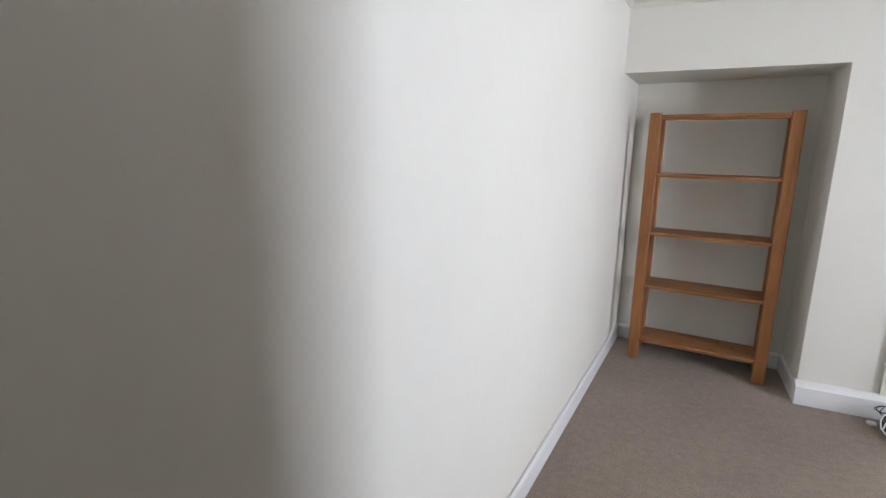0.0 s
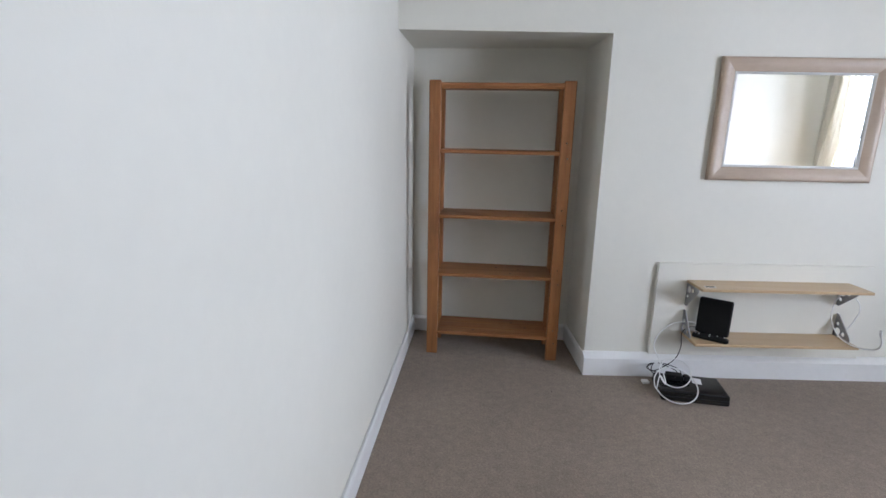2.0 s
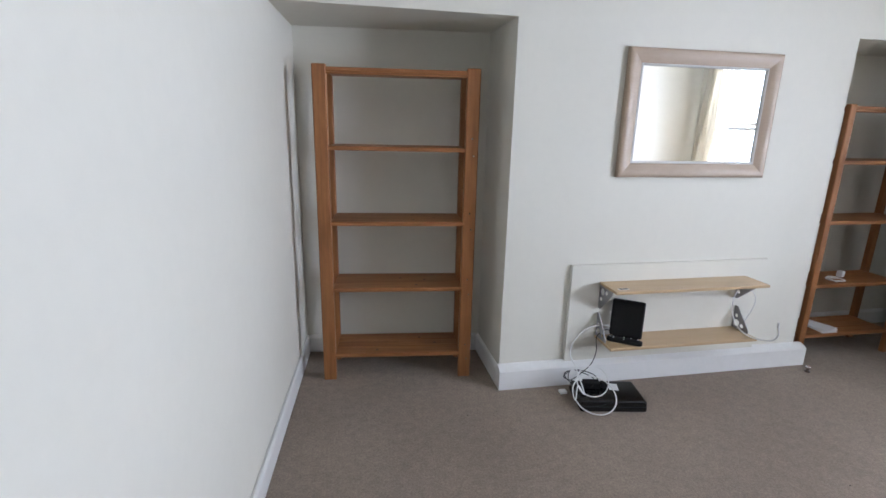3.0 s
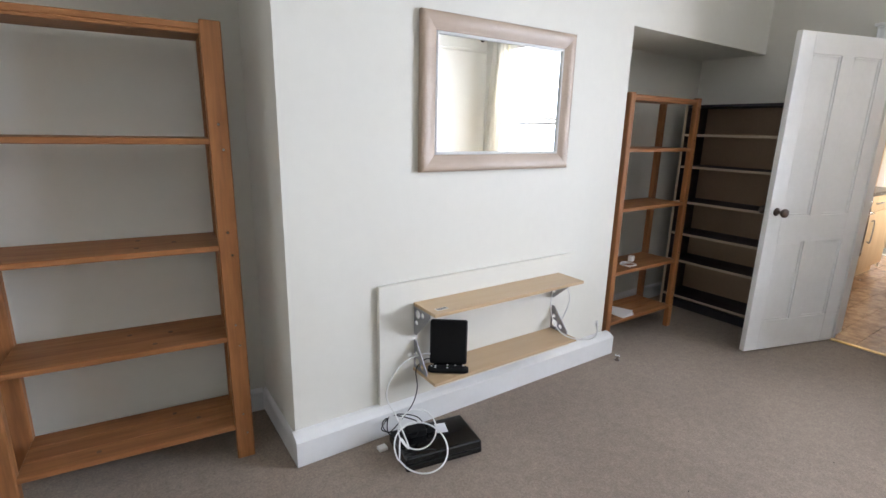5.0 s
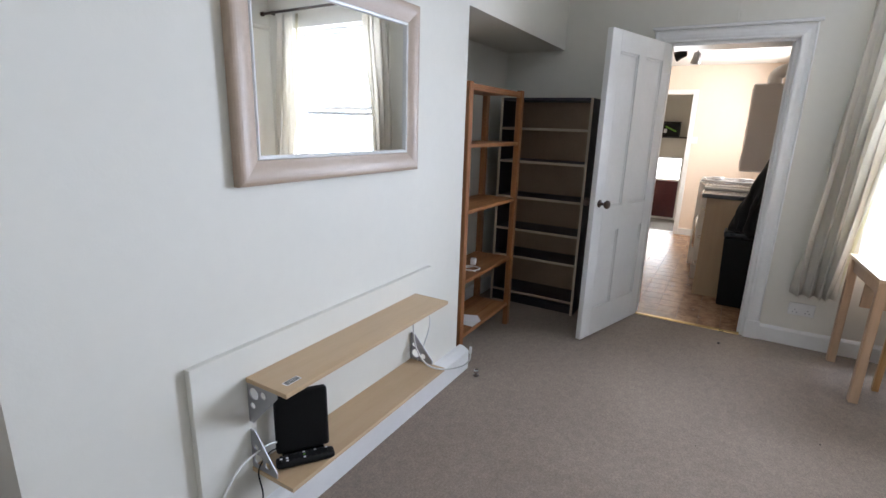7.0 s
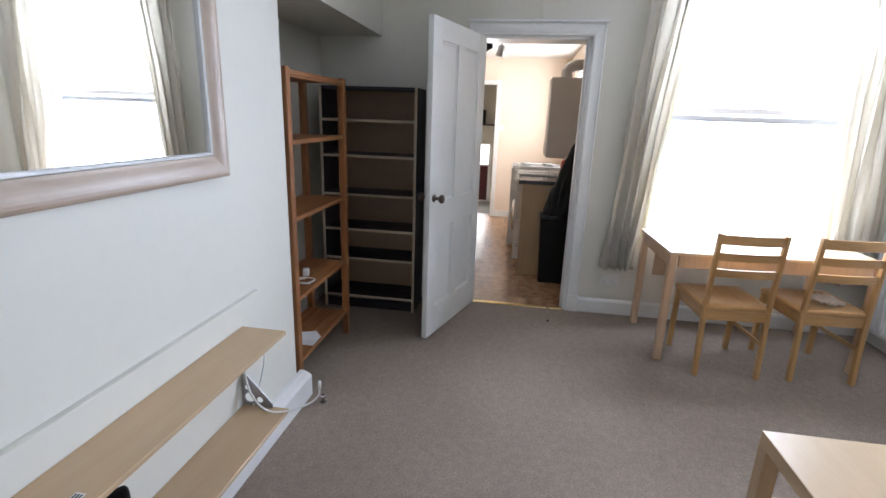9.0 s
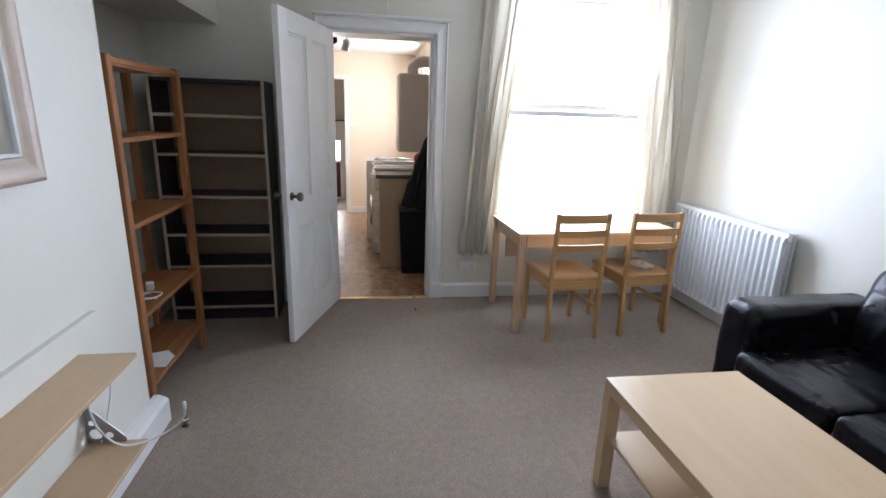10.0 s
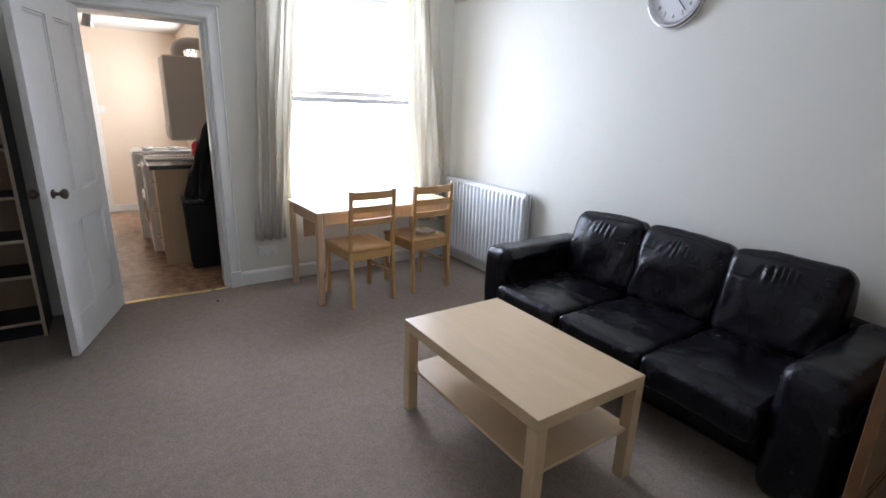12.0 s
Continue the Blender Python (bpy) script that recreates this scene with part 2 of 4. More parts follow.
def thing(name, label, category, x=0, y=0, z=0, rz=0, group=""):
    ob = new(name)
    ob.empty_display_size = 0.1
    ob.matrix_basis = pose(x, y, z, 0, 0, rz)
    return tagged(ob, label, category, group)


def box(lo, hi, r=0.0, seg=1, bm=None):
    """A block between two corners, its edges rounded by r."""
    b = bmesh.new()
    bmesh.ops.create_cube(b, size=1)
    for v in b.verts:
        v.co = Vector([lo[i] + (v.co[i] + 0.5) * (hi[i] - lo[i]) for i in range(3)])
    if r:
        bmesh.ops.bevel(b, geom=b.edges[:], offset=r, segments=seg, profile=0.6, affect="EDGES")
    return merge(bm, b)


def merge(bm, b):
    if bm is None:
        return b
    me = bpy.data.meshes.new("tmp")
    b.to_mesh(me)
    b.free()
    bm.from_mesh(me)
    bpy.data.meshes.remove(me)
    return bm


def rod(p, q, r, r2=None, seg=16, bm=None):
    b = bmesh.new()
    p, q = Vector(p), Vector(q)
    bmesh.ops.create_cone(b, cap_ends=True, segments=seg, radius1=r, radius2=r if r2 is None else r2, depth=(q - p).length)
    bmesh.ops.transform(b, verts=b.verts, matrix=Matrix.Translation((p + q) / 2) @ (q - p).to_track_quat("Z", "Y").to_matrix().to_4x4())
    return merge(bm, b)


def lathe(profile, seg=20, axis="Z", at=(0, 0, 0), bm=None):
    """Turns a profile of (radius, height) round an axis."""
    b = bmesh.new()
    rings = [[b.verts.new((r * math.cos(2 * math.pi * k / seg), r * math.sin(2 * math.pi * k / seg), h)) for k in range(seg)] for r, h in profile]
    for u, w in zip(rings, rings[1:]):
        for k in range(seg):
            b.faces.new((u[k], u[(k + 1) % seg], w[(k + 1) % seg], w[k]))
    b.faces.new(rings[0]), b.faces.new(rings[-1])
    turn = {"Z": Matrix(), "X": Matrix.Rotation(radians(90), 4, "Y"), "Y": Matrix.Rotation(radians(-90), 4, "X")}[axis]
    bmesh.ops.transform(b, verts=b.verts, matrix=Matrix.Translation(at) @ turn)
    return merge(bm, b)


def cable(points, r=0.003, steps=6, seg=8, bm=None):
    """A round cord that runs smoothly through a few points."""
    p = [Vector(c) for c in points]
    p = [2 * p[0] - p[1], *p, 2 * p[-1] - p[-2]]
    line = []
    for i in range(1, len(p) - 2):
        a, b_, c, d = p[i - 1:i + 3]
        for k in range(steps):
            t = k / steps
            line.append(0.5 * (2 * b_ + (c - a) * t + (2 * a - 5 * b_ + 4 * c - d) * t * t + (3 * b_ - a - 3 * c + d) * t ** 3))
    line.append(p[-2])
    b = bmesh.new()
    rings, side = [], None
    for i, c in enumerate(line):
        way = (line[min(i + 1, len(line) - 1)] - line[max(i - 1, 0)]).normalized()
        side = way.orthogonal() if side is None else (side - way * side.dot(way))
        side.normalize()
        up = way.cross(side)
        rings.append([b.verts.new(c + r * (side * math.cos(2 * math.pi * k / seg) + up * math.sin(2 * math.pi * k / seg))) for k in range(seg)])
    for u, w in zip(rings, rings[1:]):
        for k in range(seg):
            b.faces.new((u[k], u[(k + 1) % seg], w[(k + 1) % seg], w[k]))
    b.faces.new(rings[0]), b.faces.new(rings[-1])
    return merge(bm, b)


def soft(size, r, puff=(0, 0, 0), wrinkle=0.0, n=18, seed=0, grain=(6, 6, 6)):
    """A padded block round the origin: rounded edges, swollen faces and creases."""
    b = bmesh.new()
    bmesh.ops.create_cube(b, size=2)
    bmesh.ops.subdivide_edges(b, edges=b.edges[:], cuts=n, use_grid_fill=True)
    h = Vector(size) / 2
    for v in b.verts:
        u = v.co.copy()
        p = Vector([u[i] * h[i] for i in range(3)])
        q = Vector([max(-h[i] + r, min(h[i] - r, p[i])) for i in range(3)])
        d = p - q
        nrm = d.normalized() if d.length > 1e-9 else Vector((0, 0, 1))
        p = q + nrm * r
        for i in range(3):
            j, k = (i + 1) % 3, (i + 2) % 3
            p[i] += puff[i] * (1 if u[i] > 0 else -1) * abs(u[i]) ** 3 * (1 - u[j] ** 2) * (1 - u[k] ** 2)
        if wrinkle:
            s = Vector([(p[i] + seed * 3.1) * grain[i] for i in range(3)])
            w = noise.turbulence(s, 4, False)
            p += nrm * wrinkle * (w - 0.4)
        v.co = p
    return b


def slab_wall(axis, near, far, us, zs, holes):
    """A wall across one axis, between near and far, cut by holes (u0, u1, z0, z1)."""
    us, zs = sorted({*us, *[u for h in holes for u in h[:2]]}), sorted({*zs, *[z for h in holes for z in h[2:]]})
    solid = {}
    for i in range(len(us) - 1):
        for k in range(len(zs) - 1):
            u, z = (us[i] + us[i + 1]) / 2, (zs[k] + zs[k + 1]) / 2
            solid[i, k] = not any(h[0] < u < h[1] and h[2] < z < h[3] for h in holes)
    b = bmesh.new()
    cache = {}

    def vert(d, u, z):
        if (d, u, z) not in cache:
            cache[d, u, z] = b.verts.new((d, u, z) if axis == "x" else (u, d, z))
        return cache[d, u, z]

    for (i, k), s in solid.items():
        if not s:
            continue
        u0, u1, z0, z1 = us[i], us[i + 1], zs[k], zs[k + 1]
        for d in (near, far):
            b.faces.new([vert(d, u0, z0), vert(d, u1, z0), vert(d, u1, z1), vert(d, u0, z1)])
        for (di, dk), (p, q) in {(-1, 0): ((u0, z0), (u0, z1)), (1, 0): ((u1, z0), (u1, z1)), (0, -1): ((u0, z0), (u1, z0)), (0, 1): ((u0, z1), (u1, z1))}.items():
            if not solid.get((i + di, k + dk), False):
                b.faces.new([vert(near, *p), vert(near, *q), vert(far, *q), vert(far, *p)])
    return b


def extrude_y(outline, y0, y1):
    b = bmesh.new()
    f = b.faces.new([b.verts.new((x, y0, z)) for x, z in outline])
    e = bmesh.ops.extrude_face_region(b, geom=[f])
    for v in e["geom"]:
        if isinstance(v, bmesh.types.BMVert):
            v.co.y = y1
    return b


def strip(profile, a, b_, bm=None):
    """A moulding: a profile of (out, up) swept from a to b on the left-hand side of the way."""
    a, b_ = Vector(a), Vector(b_)
    way = (b_ - a).normalized()
    out = Vector((-way.y, way.x, 0))
    b = bmesh.new()
    rings = [[b.verts.new(p + out * o + Vector((0, 0, u))) for o, u in profile] for p in (a, b_)]
    n = len(profile)
    for k in range(n):
        b.faces.new((rings[0][k], rings[0][(k + 1) % n], rings[1][(k + 1) % n], rings[1][k]))
    b.faces.new(rings[0]), b.faces.new(rings[1])
    return merge(bm, b)


# ---- the living room's shell ----
CEILING, BREAST, EAST, SOUTH, ALC1, ALC2 = 2.66, 3.95, 4.54, 0.38, 4.55, 4.42


def left_x(y):
    return -0.459 + 0.070 * y


b = bmesh.new()
lo = [(left_x(0.0), 0.0), (left_x(4.8), 4.8), (left_x(4.8) - 0.15, 4.8), (left_x(0.0) - 0.15, 0.0)]
f = b.faces.new([b.verts.new((x, y, -0.05)) for x, y in lo])
for v in bmesh.ops.extrude_face_region(b, geom=[f])["geom"]:
    if isinstance(v, bmesh.types.BMVert):
        v.co.z = CEILING + 0.05
setting("wall_west", b, WALL, "off-white emulsioned plaster wall")
setting("wall_north", extrude_y([(-0.3, 1.97), (0.968, 1.97), (0.968, 0), (2.965, 0), (2.965, 1.972), (EAST + 0.1, 1.972), (EAST + 0.1, CEILING), (-0.3, CEILING)], BREAST, 4.8),
        WALL, "off-white chimney breast wall with two alcoves")
b = bmesh.new()
f = b.faces.new([b.verts.new((x, y, 0)) for x, y in ((-0.3, ALC1 + 0.02), (0.968, ALC1 - 0.13), (0.968, 4.79), (-0.3, 4.79))])
for v in bmesh.ops.extrude_face_region(b, geom=[f])["geom"]:
    if isinstance(v, bmesh.types.BMVert):
        v.co.z = 1.97
setting("wall_alcove_west", b, WALL, "off-white back of the alcove")
setting("wall_alcove_east", box((2.965, ALC2, 0), (EAST, 4.79, 1.972)), WALL, "off-white back of the alcove")
DOOR = (2.475, 3.232, 0.0, 1.985)
WIN = (0.70, 1.95, 0.64, 2.34)
setting("wall_east", slab_wall("x", EAST, EAST + 0.24, (0.0, 4.8), (-0.05, CEILING), [(DOOR[0], DOOR[1], -0.05, DOOR[3]), WIN]), WALL, "off-white wall with doorway and sash window")
ENTRY = (0.03, 0.915, -0.05, 2.0)
setting("wall_south", slab_wall("y", SOUTH - 0.15, SOUTH, (-0.7, EAST), (-0.05, CEILING), [ENTRY]), WALL, "off-white wall behind the sofa, with the entrance")
setting("wall_hall", slab_wall("y", -0.95, -0.85, (-0.7, 1.6), (-0.05, 2.4), []), WALL, "plain hall wall")
setting("wall_hall_west", box((-0.75, -0.85, -0.05), (-0.65, 0.1, 2.4)), WALL, "plain hall wall")
setting("wall_hall_east", box((1.5, -0.85, -0.05), (1.6, 0.1, 2.4)), WALL, "plain hall wall")
setting("ceiling_hall", box((-0.75, -0.95, 2.4), (1.6, 0.1, 2.5)), CEIL, "white hall ceiling")
setting("floor_hall", box((-0.75, -0.95, -0.06), (1.6, 0.1, 0.0)), CARPET, "beige hall carpet")
setting("ceiling", box((-0.8, 0.0, CEILING), (EAST + 0.2, 4.8, CEILING + 0.1)), CEIL, "white painted ceiling")
setting("floor", box((-0.7, 0.1, -0.06), (EAST + 0.02, 4.79, 0.0)), CARPET, "worn beige fitted carpet with small stains")

SKIRT = [(0, 0), (0.016, 0), (0.016, 0.095), (0.012, 0.105), (0.005, 0.115), (0, 0.115)]
b = strip([(o * 3.9, u * 1.18) for o, u in SKIRT], (3.008, BREAST, 0.001), (0.953, BREAST, 0.001))
for p, q in (((0.968, BREAST), (0.968, ALC1 - 0.13)), ((0.952, ALC1 - 0.128), (left_x(ALC1) + 0.016, ALC1)), ((left_x(ALC1), ALC1), (left_x(SOUTH), SOUTH)),
             ((2.965, ALC2), (2.965, BREAST)), ((EAST - 0.016, ALC2), (2.981, ALC2)), ((EAST, 3.33), (EAST, ALC2)), ((EAST, SOUTH), (EAST, 2.385)), ((1.0, SOUTH), (EAST - 0.016, SOUTH))):
    b = strip(SKIRT, (*p, 0.001), (*q, 0.001), b)
setting("baseboard", b, GLOSS, "white gloss-painted skirting board")
RAIL = [(0, 0), (0.012, 0.004), (0.022, 0.016), (0.024, 0.03), (0.012, 0.038), (0, 0.042)]
b = None
for p, q in (((EAST, BREAST), (left_x(BREAST), BREAST)), ((left_x(BREAST), BREAST), (left_x(SOUTH), SOUTH)), ((left_x(SOUTH), SOUTH), (EAST, SOUTH))):
    b = strip(RAIL, (*p, 2.345), (*q, 2.345), b)
setting("trim_picture_rail", b, WALL, "picture rail painted over in wall colour")

# ---- doorway and window ----
def architrave():
    prof = [(0, 0), (0.085, 0), (0.085, 0.014), (0.078, 0.022), (0.068, 0.014), (0.048, 0.012), (0.03, 0.017), (0.014, 0.026), (0.004, 0.024), (0, 0.016)]
    b = bmesh.new()
    corners = [(-1, DOOR[0], 0.001, 0), (-1, DOOR[0], DOOR[3], 1), (1, DOOR[1], DOOR[3], 1), (1, DOOR[1], 0.001, 0)]
    rings = [[b.verts.new((EAST - d, y + s * o, z + up * o)) for o, d in prof] for s, y, z, up in corners]
    n = len(prof)
    for u, w in zip(rings, rings[1:]):
        for k in range(n):
            b.faces.new((u[k], u[(k + 1) % n], w[(k + 1) % n], w[k]))
    b.faces.new(rings[0]), b.faces.new(rings[-1])
    box((EAST - 0.03, DOOR[0] - 0.10, DOOR[3] + 0.085), (EAST, DOOR[1] + 0.10, DOOR[3] + 0.105), 0.004, bm=b)
    for y in (DOOR[0], DOOR[1]):
        s = 1 if y == DOOR[0] else -1
        box((EAST, min(y, y + s * 0.018), 0), (EAST + 0.245, max(y, y + s * 0.018), DOOR[3]), bm=b)
        box((EAST + 0.05, min(y + s * 0.018, y + s * 0.032), 0), (EAST + 0.09, max(y + s * 0.018, y + s * 0.032), DOOR[3] - 0.018), bm=b)
    box((EAST, DOOR[0], DOOR[3] - 0.018), (EAST + 0.245, DOOR[1], DOOR[3]), bm=b)
    box((EAST - 0.03, DOOR[0] - 0.09, 0.001), (EAST, DOOR[0] - 0.001, 0.13), 0.003, bm=b)
    return b


setting("trim_architrave", architrave(), GLOSS, "moulded white gloss door architrave")
setting("trim_threshold", box((EAST - 0.015, DOOR[0] + 0.018, 0.0), (EAST + 0.025, DOOR[1] - 0.018, 0.007), 0.003), BRASS, "brass threshold strip")

def panel_door(name, label, x, y, rz, W, H, paint, knob, sides=(-1, 1)):
    """A four-panel door hung at its origin, running along its own x."""
    door = thing(name, label, "door", x, y, 0.008, rz)
    tagged(door, kind="structure")
    T = 0.036
    xs, zs = (0.0, 0.110, W / 2 - 0.05, W / 2 + 0.05, W - 0.11, W), (0.0, 0.20, 0.73, 0.90, H - 0.118, H)
    part("stile", box((0, -T / 2, 0), (xs[1], T / 2, H), 0.002), paint, door)
    part("stile", box((xs[4], -T / 2, 0), (W, T / 2, H), 0.002), paint, door)
    for z0, z1 in ((zs[1], zs[2]), (zs[3], zs[4])):
        part("muntin", box((xs[2], -T / 2, z0), (xs[3], T / 2, z1), 0.001), paint, door)
    for z0, z1 in ((0, zs[1]), (zs[2], zs[3]), (zs[4], H)):
        part("rail", box((xs[1], -T / 2 + 0.0005, z0), (xs[4], T / 2 - 0.0005, z1), 0.001), paint, door)
    for x0, x1 in ((xs[1], xs[2]), (xs[3], xs[4])):
        for z0, z1 in ((zs[1], zs[2]), (zs[3], zs[4])):
            b = box((x0, -0.005, z0), (x1, 0.005, z1))
            for s in (-1, 1):
                m = 0.014
                for lo, hi in (((x0, z0), (x0 + m, z1)), ((x1 - m, z0), (x1, z1)), ((x0 + m, z0), (x1 - m, z0 + m)), ((x0 + m, z1 - m), (x1 - m, z1))):
                    box((lo[0], min(s * 0.005, s * 0.0105), lo[1]), (hi[0], max(s * 0.005, s * 0.0105), hi[1]), 0.0045, 2, bm=b)
            part("panel", b, paint, door)
    for s in sides:
        part("door_knob", lathe([(0.024, 0), (0.026, 0.004), (0.012, 0.01), (0.009, 0.03), (0.02, 0.04), (0.028, 0.052), (0.026, 0.064), (0.012, 0.07)], 20, "Y"), knob, door, "turned dark wooden knob", True,
             pose(W - 0.055, s * T / 2, 0.93, 0, 0, 0 if s > 0 else 180))
    for z in (0.25, 1.7):
        part("hinge", rod((-0.004, -T / 2 - 0.004, z), (-0.004, -T / 2 - 0.004, z + 0.09), 0.006), STEEL, door, "painted steel hinge", True)
    part("latch_plate", box((W - 0.0005, -0.009, 0.89), (W + 0.0010, 0.009, 0.97)), paint, door, "latch plate painted over")
    return door


panel_door("door_1", "white painted four-panel door standing open into the room", EAST - 0.012, DOOR[1] - 0.02, 162.8, 0.79, 1.968, GLOSS, BRONZE)
panel_door("door_3", "brown varnished entrance door standing open beside the sofa", 0.893, 0.386, 90.6, 0.86, 1.985, VARNISH, BRASS, (1,))
setting("trim_entry", box((-0.02, SOUTH, 2.0), (0.88, SOUTH + 0.018, 2.07), 0.004, bm=box((-0.02, SOUTH, 0.001), (0.03, SOUTH + 0.018, 2.07), 0.004, bm=box((0.031, SOUTH - 0.15, 0.0), (0.045, SOUTH, 2.0)))), GLOSS, "white entrance architrave")

win = thing("window_1", "white two-light sash window, daylight behind it", "window", EAST + 0.14, WIN[0], WIN[2])
tagged(win, kind="structure")
WW, WH = WIN[1] - WIN[0], WIN[3] - WIN[2]
for lo, hi in (((0, 0, 0), (0.09, 0.025, WH)), ((0, WW - 0.025, 0), (0.09, WW, WH)), ((0, 0.025, WH - 0.03), (0.09, WW - 0.025, WH)), ((0, 0.025, 0), (0.09, WW - 0.025, 0.02))):
    part("window_frame", box(lo, hi, 0.004), WINDOWWHITE, win)
part("window_sill", box((-0.138, 0.0, -0.001), (0.0, WW, 0.012), 0.003, 2), WINDOWWHITE, win)
for nm, x0, z0, z1 in (("lower_sash", 0.01, 0.02, 0.912), ("upper_sash", 0.05, 0.818, WH - 0.03)):
    s = part(nm, box((x0, 0.025, z0), (x0 + 0.035, 0.055, z1), 0.003), WINDOWWHITE, win)
    for lo, hi in (((x0, WW - 0.055, z0), (x0 + 0.035, WW - 0.025, z1)), ((x0, 0.055, z0), (x0 + 0.035, WW - 0.055, z0 + 0.04)), ((x0, 0.055, z1 - 0.04), (x0 + 0.035, WW - 0.055, z1))):
        part("sash_rail", box(lo, hi, 0.003), WINDOWWHITE, s)
    p = part("pane", box((x0 + 0.015, 0.055, z0 + 0.04), (x0 + 0.019, WW - 0.055, z1 - 0.04)), GLASS, s)
    p.visible_shadow = False

# curtains on their pole
pole = thing("curtain_pole", "dark wooden curtain pole above the window", "curtain pole", EAST - 0.085, 0, 2.50)
part("pole", rod((0, 0.40, 0), (0, 2.30, 0), 0.014), BRONZE, pole, smooth=True)
for y in (0.40, 2.30):
    part("finial", lathe([(0.014, -0.03), (0.022, -0.02), (0.026, 0), (0.018, 0.02), (0.006, 0.028)], 16, "Y", (0, y, 0)), BRONZE, pole, smooth=True)
for y in (0.55, 2.18):
    part("bracket", box((0, y - 0.012, -0.02), (0.085, y + 0.012, 0.02), 0.004), BRONZE, pole)


def curtain(name, y_top, y_bot, z_bot, folds, seed, lining_side):
    ob = thing(name, "gathered grey-beige linen curtain with cream lining", "curtain", EAST - 0.085, 0, 0, group="curtains at the window")
    b = bmesh.new()
    nu, nv, rows_ = folds * 12, 36, []
    for j in range(nv + 1):
        v = j / nv
        row = []
        for i in range(nu + 1):
            u = i / nu
            y = (y_top[0] + (y_top[1] - y_top[0]) * u) * (1 - v) + (y_bot[0] + (y_bot[1] - y_bot[0]) * u) * v
            drift = 0.9 * noise.noise((u * 2.2, v * 1.3, seed)) + 0.25 * noise.noise((u * 6, v * 3, seed + 5))
            a = 2 * math.pi * (folds * u + drift)
            amp = 0.020 + 0.014 * v + 0.022 * noise.noise((u * 5, v * 2, seed + 7))
            y += 0.010 * math.sin(2 * a) + 0.012 * noise.noise((u * 4, v * 3, seed + 3))
            row.append(b.verts.new((amp * math.sin(a) + 0.004 * noise.noise((u * 20, v * 9, seed)), y, 2.485 + (z_bot - 2.485) * v + 0.006 * math.sin(a))))
        rows_.append(row)
    for r0, r1 in zip(rows_, rows_[1:]):
        for i in range(nu):
            b.faces.new((r0[i], r0[i + 1], r1[i + 1], r1[i]))
    c = part("drape", b, CURTAIN, ob, smooth=True)
    mod = c.modifiers.new("thick", "SOLIDIFY")
    mod.thickness = 0.003
    b = bmesh.new()
    grid = []
    for j in range(13):
        v = j / 12
        e = y_top[lining_side] * (1 - v) + y_bot[lining_side] * v
        s = 1 if lining_side else -1
        grid.append([b.verts.new((0.034 + 0.008 * math.sin(i * 2.2 + v * 2), e + s * (0.035 * (i / 4) - 0.02), 2.47 + (z_bot + 0.02 - 2.47) * v)) for i in range(5)])
    for r0, r1 in zip(grid, grid[1:]):
        for i in range(4):
            b.faces.new((r0[i], r0[i + 1], r1[i + 1], r1[i]))
    c = part("lining", b, LINING, ob, "cream lining edge", True)
    c.modifiers.new("thick", "SOLIDIFY").thickness = 0.002
    return ob


curtain("curtain", (1.825, 2.145), (2.03, 2.255), 0.385, 4, 1.0, 0)
curtain("curtain", (0.60, 0.895), (0.475, 0.755), 0.40, 4, 4.0, 1)

# outside
setting("ground", box((EAST + 0.25, -40, -0.35), (60, 2.28, -0.30)), COLD, "grey paved yard")


# ---- shelving in the alcoves ----
def pine_shelf(name, label, x, y, rz, w, d, h, tops, pw, pd, seed):
    ob = thing(name, label, "shelving unit", x, y, 0, rz, "stained pine shelving")
    for px in (0, w - pw):
        for py in (0, d - pd):
            part("post", box((px, py, 0), (px + pw, py + pd, h), 0.004), PINE_Z, ob)
    rnd = random.Random(seed)
    for z in tops:
        board = None
        n = 3 if z < 0.2 else 1
        for k in range(n):
            y0 = 0.004 + (d - 0.008) * k / n
            board = box((pw - 0.004, y0 + 0.001, z - 0.022), (w - pw + 0.004, y0 + (d - 0.008) / n - 0.001, z), 0.0025, bm=board)
        s = part("shelf", board, PINE_X, ob)
        for k in range(3):
            kx, ky = rnd.uniform(pw + 0.05, w - pw - 0.05), rnd.uniform(0.05, d - 0.05)
            part("knot", lathe([(0.009, 0), (0.008, 0.0012)], 10, "Z", (kx, ky, z)), KNOT, s, "dark pine knot")
        if z == tops[0]:
            part("front_batten", box((pw - 0.003, 0.006, z - 0.034), (w - pw + 0.003, 0.024, z - 0.0225), 0.002), PINE_X, s)
    for z in tops[1:]:
        for dz in (0.0, -0.03):
            part("screw", lathe([(0.0045, 0), (0.0045, 0.002), (0.002, 0.003)], 10, "Y", (w - pw / 2 + 0.01 * (dz < 0), -0.003, z + 0.05 + dz * 3)), CHROME, ob, "steel screw head")
    return ob


pine_shelf("pine_shelving_unit", "empty orange-stained pine shelving unit in the alcove", -0.022, 4.155, -5.6, 0.853, 0.29, 1.738, (1.725, 1.338, 0.938, 0.560, 0.160), 0.070, 0.042, 3)
pine_shelf("pine_shelving_unit", "narrow orange-stained pine shelving unit with papers on it", 3.015, 3.955, 0, 0.765, 0.28, 1.625, (1.615, 1.30, 0.93, 0.515, 0.17), 0.046, 0.036, 8)

